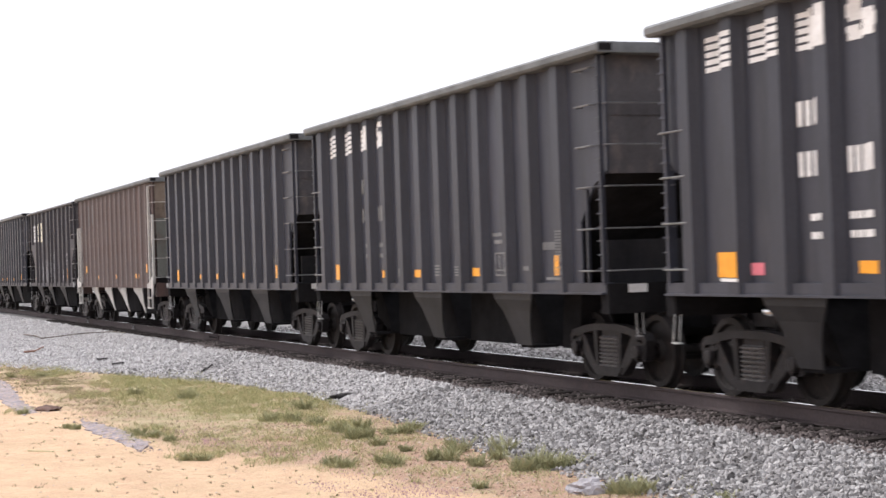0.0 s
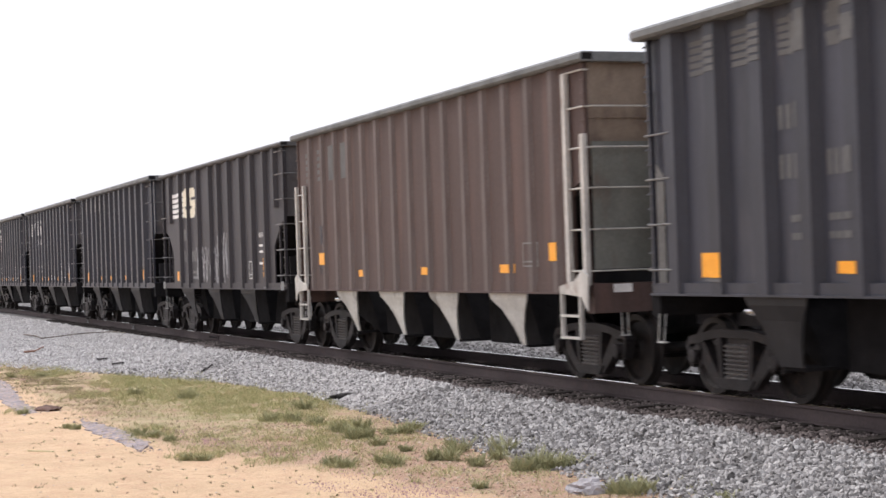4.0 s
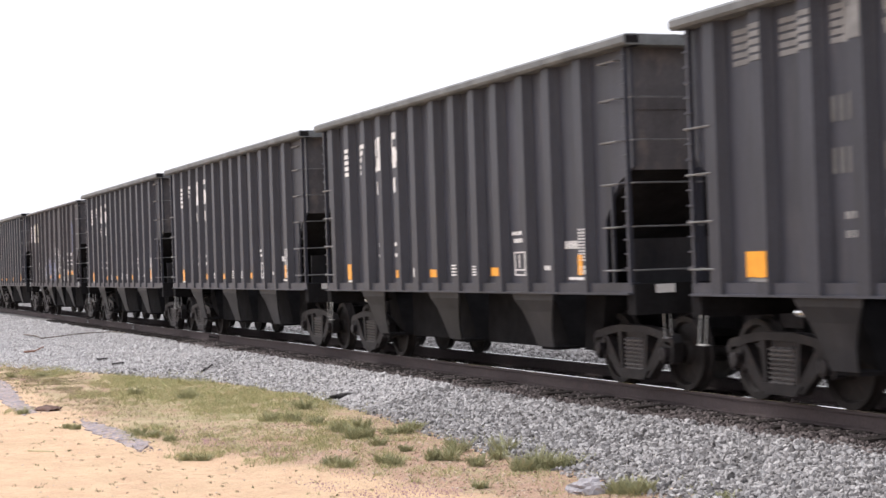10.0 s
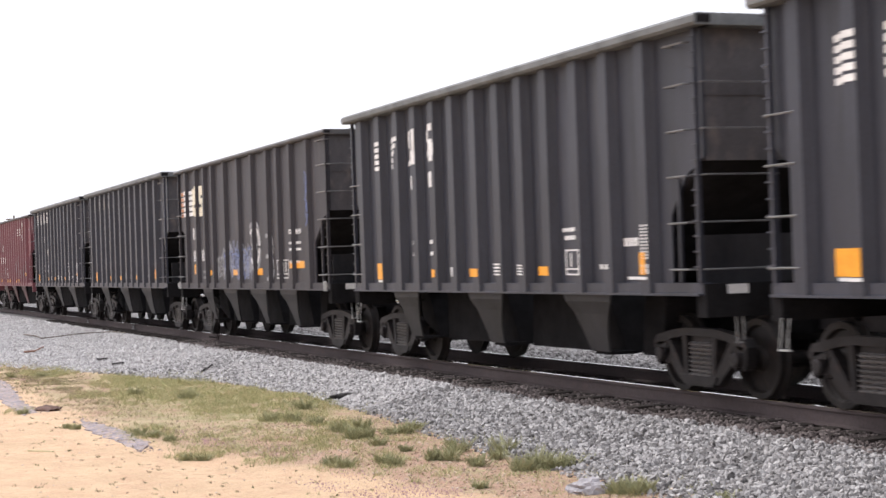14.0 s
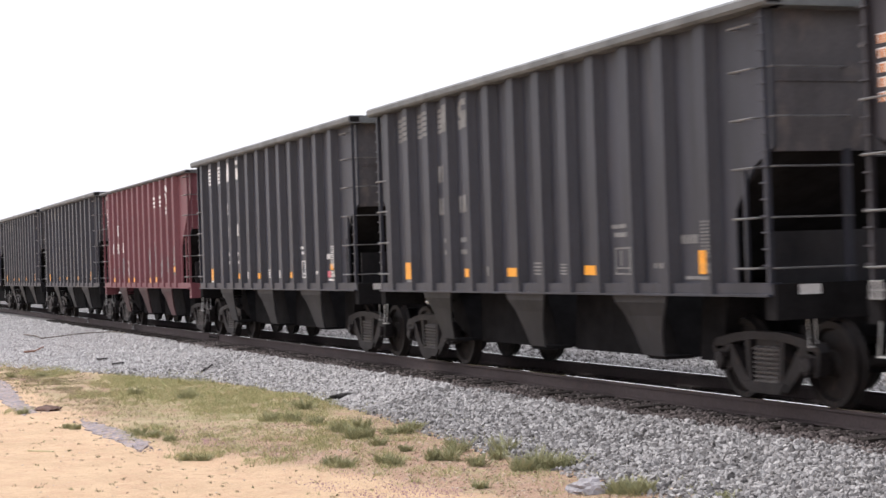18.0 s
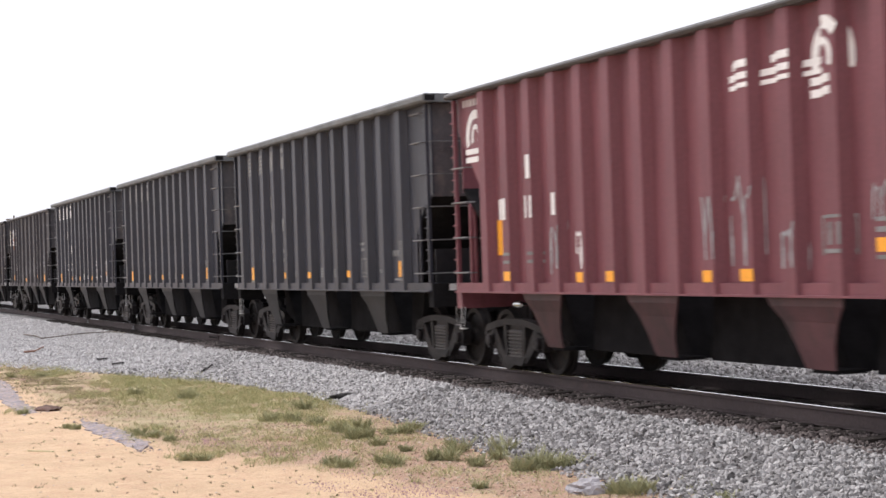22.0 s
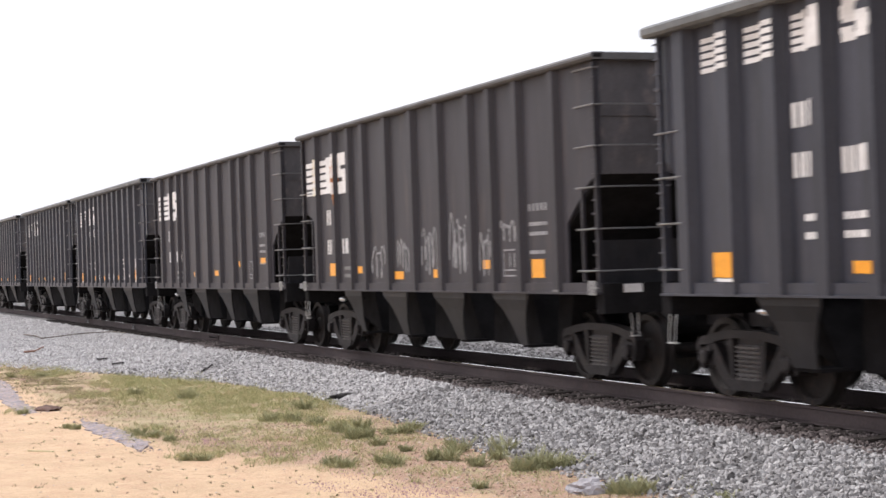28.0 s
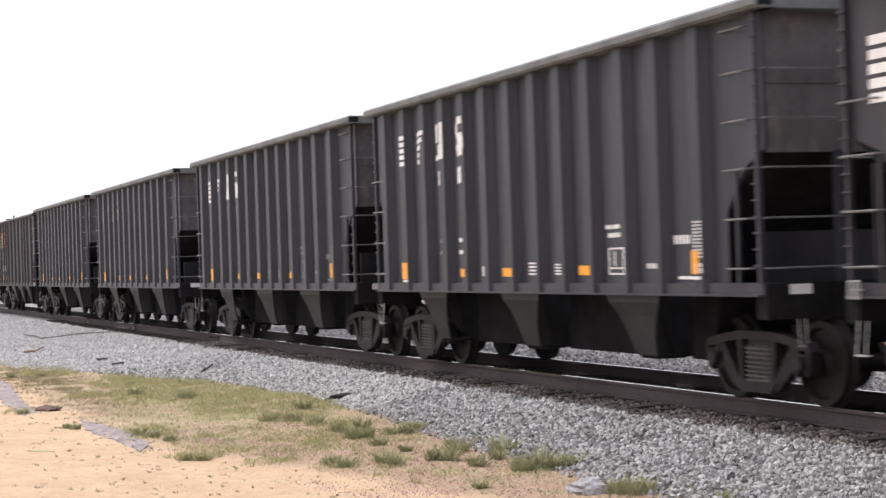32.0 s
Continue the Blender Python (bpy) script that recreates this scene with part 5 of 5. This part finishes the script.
TUFTS += [(-17.41, 5.96, 0.24), (-18.39, 6.58, 0.2), (-20.33, 7.05, 0.25), (-17.39, 5.5, 0.27), (-17.76, 5.49, 0.24), (-15.11, 6.14, 0.2), (-19.17, 6.5, 0.24), (-23.32, 6.31, 0.32), (-28.44, 6.22, 0.4), (-24.77, 7.24, 0.4), (-23.09, 6.58, 0.3),
          (-29.79, 5.62, 0.36), (-19.36, 4.22, 0.2), (-19.24, 4.39, 0.2), (-22.4, 4.28, 0.24), (-22.07, 4.37, 0.24), (-21.56, 4.48, 0.2), (-24.1, 3.57, 0.16), (-23.84, 3.65, 0.16), (-27.04, 3.32, 0.2), (-36.63, 4.93, 0.3), (-37.24, 4.36, 0.28)]
for i, (x, y, s) in enumerate(TUFTS):
    weed_tuft(x, y, s, 40 + i)
BLOOMS = [(-15.23, 5.69, 14), (-15.22, 5.43, 9), (-15.26, 5.05, 8), (-16.32, 4.92, 6), (-16.76, 5.42, 5), (-19.33, 5.36, 6), (-20.02, 5.41, 5), (-22.68, 4.72, 8), (-23.14, 4.74, 8), (-21.26, 4.85, 7), (-20.77, 4.96, 7), (-36.44, 4.27, 10), (-35.43, 4.6, 12)]
tagged(blades("purple_wildflowers", FLOWER, [(x, y, ground_z(x, y)) for x, y in [(random.gauss(cx, 0.22 + 0.02 * n), random.gauss(cy, 0.09 + 0.004 * n)) for cx, cy, n in BLOOMS for _ in range(26 * n)]],
              0.005, 0.02, 0.006, 23), "small purple wildflowers in the thin grass", "flowers", "", "stuff")


def slab(outline, thick, label, seed):
    """A flat broken slab lying on the sand, with a ragged edge."""
    rng = random.Random(seed)
    pts = []
    for (x0, y0), (x1, y1) in zip(outline, outline[1:] + outline[:1]):
        n = max(2, int(math.hypot(x1 - x0, y1 - y0) / 0.18))
        pts += [(x0 + (x1 - x0) * i / n + rng.uniform(-0.09, 0.09), y0 + (y1 - y0) * i / n + rng.uniform(-0.05, 0.05)) for i in range(n)]
    cx, cy = sum(p[0] for p in pts) / len(pts), sum(p[1] for p in pts) / len(pts)
    bm = bmesh.new()
    low = [bm.verts.new((x - cx, y - cy, ground_z(x, y) - 0.03)) for x, y in pts]
    high = [bm.verts.new(((x - cx) * 0.97, (y - cy) * 0.95, ground_z(x, y) + thick + rng.uniform(-0.012, 0.012))) for x, y in pts]
    for i in range(len(pts)):
        j = (i + 1) % len(pts)
        bm.faces.new((low[i], low[j], high[j], high[i]))
    bm.faces.new(high)
    bmesh.ops.triangulate(bm, faces=[f for f in bm.faces if len(f.verts) > 4])
    ob = new("broken_slab", mesh_of("broken_slab", bm, ASPHALT))
    ob.location = (cx, cy, 0)
    return tagged(ob, label, "slab", "broken slabs on the sand")


slab([(-25.18, 3.89), (-24.82, 4.05), (-23.9, 4.17), (-22.81, 4.22), (-21.29, 4.19), (-20.6, 3.9), (-21.78, 3.88), (-22.77, 3.82), (-23.59, 3.73)], 0.012, "long weathered lavender-grey strip of broken paving half sunk in sand", 1)
slab([(-36.79, 3.94), (-35.37, 4.05), (-30.92, 3.77), (-26.97, 3.54), (-26.72, 3.28), (-28.68, 3.34), (-31.27, 3.4)], 0.014, "larger weathered lavender-grey sheet of broken paving half sunk in sand", 11)


def rubble(rng, n):
    """Crumbs along the broken slabs."""
    x = np.concatenate([rng.uniform(-25.6, -20.4, n // 2), rng.uniform(-34, -27, n - n // 2)])
    y = np.where(x > -26, 4.0, 3.62) + rng.normal(0, 0.13, n)
    return np.stack([x, y, [ground_z(a, b) for a, b in zip(x, y)]], -1)


scatter_stones("slab_rubble", "lavender-grey crumbs of broken paving on the sand", 260, rubble, stone_material("slab_crumbs", (0.17, 0.14, 0.155), (0.34, 0.29, 0.31), (0.5, 0.4, 0.32)), 0.006, 0.022, 12)


def lump(name, x, y, z, size, material, label, category, seed):
    rng = random.Random(seed)
    bm = bmesh.new()
    bmesh.ops.create_icosphere(bm, subdivisions=3, radius=1)
    for v in bm.verts:
        v.co *= rng.uniform(0.86, 1.12)
        v.co *= 1 + 0.35 * noise.noise(v.co * 1.7 + Vector((seed, 0, 0))) + 0.2 * noise.noise(v.co * 4.3) + 0.1 * noise.noise(v.co * 11)
        v.co = Vector((v.co.x * size[0], v.co.y * size[1], v.co.z * size[2]))
    ob = new(name, mesh_of(name, bm, material))
    ob.location, ob.rotation_euler = (x, y, z + size[2] * 0.3), (0, 0, rng.uniform(-0.4, 0.4))
    return tagged(ob, label, category)


lump("pale_rock", -14.2, 6.86, ground_z(-14.2, 6.86), (0.18, 0.17, 0.1), QUARTZ, "rough pale rock lying in reddish soil", "rock", 4)
lump("dark_scrap", -26.05, 8.27, bed_z(-26.05, 8.27) + 0.02, (0.1, 0.3, 0.05), CHAR, "flat dark scrap lying at the ballast edge", "debris", 6)
lump("dark_scrap", -27.5, 3.78, ground_z(-27.5, 3.78), (0.3, 0.2, 0.06), SCRAP, "dark brown scrap lying beside a broken slab", "debris", 8)


def branch(points, r, material, label):
    bm = bmesh.new()
    p = [Vector((x, y, max(bed_z(x, y), ground_z(x, y)) + 0.07)) for x, y in points]
    for i, (a, b) in enumerate(zip(p, p[1:])):
        rod(bm, a, b, r * (1 - 0.5 * i / len(p)), 6)
    return tagged(new("fallen_branch", mesh_of("fallen_branch", bm, material)), label, "branch")


branch([(-57.02, 7.12), (-55.41, 7.24), (-53.2, 7.19), (-53.21, 7.55), (-53.3, 8.52), (-52.59, 9.2), (-50.57, 9.3)], 0.022, BARK, "long crooked bare branch lying on the ballast")
branch([(-46.06, 5.74), (-46.01, 6.03), (-47.11, 6.32), (-47.54, 6.46)], 0.026, REDWOOD, "short reddish stick lying on the ballast")


branch([(-33.91, 7.76), (-34.19, 7.95), (-34.63, 8.15)], 0.02, CHAR, "short dark stick lying on the ballast")
branch([(-38.2, 6.69), (-38.15, 6.95)], 0.02, CHAR, "dark chip of wood lying on the ballast")
branch([(-39.93, 6.65), (-39.72, 6.85)], 0.02, CHAR, "dark chip of wood lying on the ballast")
branch([(-30.99, 5.76), (-29.98, 5.75)], 0.012, STRAW, "pale dry stalk lying in the grass")
branch([(-20.86, 2.61), (-20.52, 2.87)], 0.01, STRAW, "pale dry stalk lying on the sand")

# pebbles and clods on the sand and the thin grass
PEBBLE = stone_material("sand_clods", (0.36, 0.22, 0.145), (0.55, 0.40, 0.28), (0.6, 0.5, 0.42))


def loose(rng, n):
    x, y = rng.uniform(-34, -12.5, n), rng.uniform(2.0, 7.9, n)
    return np.stack([x, y, [ground_z(a, b) for a, b in zip(x, y)]], -1)


scatter_stones("sand_pebbles", "small reddish pebbles and clods strewn on the sand", 1100, loose, PEBBLE, 0.003, 0.017, 9)


def litter(rng, n):
    x, y = rng.uniform(-23, -12.8, n), rng.uniform(5.0, 7.9, n)
    keep = (y > 4.3 + 0.2 * (x + 23)) & (y < 8.0)
    x, y = x[keep], y[keep]
    return np.stack([x, y, [max(ground_z(a, b), bed_z(a, b)) for a, b in zip(x, y)]], -1)


scatter_stones("soil_litter", "pale stone chips and dry clods strewn on reddish soil", 5200, litter, stone_material("soil_chips", (0.22, 0.13, 0.09), (0.42, 0.28, 0.19), (0.6, 0.5, 0.4)), 0.004, 0.02, 14)


# rail joints and bond tags on the near rail
def rail_joint(x):
    y = TRACK_Y - HALF_GAUGE
    j = thing("rail_joint", "rusty bolted joint bar on the rail", "rail joint", "rail joints", at=(x, y, -0.09))
    bm = bmesh.new()
    box(bm, -0.45, 0.45, -0.045, -0.014, -0.055, 0.045)
    part("joint_bar", bm, RAIL, j)
    for k in range(6):
        bm = bmesh.new()
        rod(bm, (-0.375 + 0.15 * k, -0.045, 0), (-0.375 + 0.15 * k, -0.075, 0), 0.02, 6)
        part("bolt", bm, IRON, j)


for x in (-42.6,):
    rail_joint(x)
for x in (-53.3, -62.0):
    bm = bmesh.new()
    for d in (-0.12, 0.0, 0.12):
        box(bm, d - 0.02, d + 0.02, -0.01, 0.01, 0, 0.12)
    box(bm, -0.14, 0.14, -0.012, 0.012, 0, 0.03)
    tag = new("rail_bond", mesh_of("rail_bond", bm, GRAB))
    tag.location = (x, TRACK_Y - HALF_GAUGE - 0.085, -0.16)
    tagged(tag, "pale metal bond clip beside the rail foot", "rail bond", "rail bonds")


# a pole far beyond the track
pole = thing("utility_pole", "distant wooden utility pole with a crossarm", "pole", at=(-200, 24.3, -0.55))
bm = bmesh.new()
bmesh.ops.create_cone(bm, cap_ends=True, segments=10, radius1=0.15, radius2=0.1, depth=9.1, matrix=pose(0, 0, 4.55))
part("pole_shaft", bm, BARK, pole)
bm = bmesh.new()
box(bm, -0.06, 0.06, -0.9, 0.9, 8.6, 8.75)
part("crossarm", bm, BARK, pole)


# ---- movement ----
# metres gone, every two seconds
GONE = [-112.38, -99.00, -85.42, -71.65, -57.68, -43.55, -29.23, -14.71, 0.0, 14.92, 30.03, 45.34, 60.85, 76.58, 92.51, 108.60, 124.82]


def motions():
    for car, x in zip(cars, OFFSETS):
        walk(car, [(2.0 * k, pose(x + s, TRACK_Y, 0)) for k, s in enumerate(GONE)])
    times = [k / 15 for k in range(481)]
    gone = np.interp(times, np.arange(17) * 2.0, GONE)
    for car in cars:
        for truck in [p for p in car.children if p.name.startswith("truck")]:
            for w in [p for p in truck.children if p.name.startswith("wheelset")]:
                x = 0.87 if w.location.x > 0 else -0.87
                walk(w, [(t, pose(x, 0, 0.457, 0, math.degrees(s / 0.457) % 360, 0)) for t, s in zip(times, gone)])


motions()
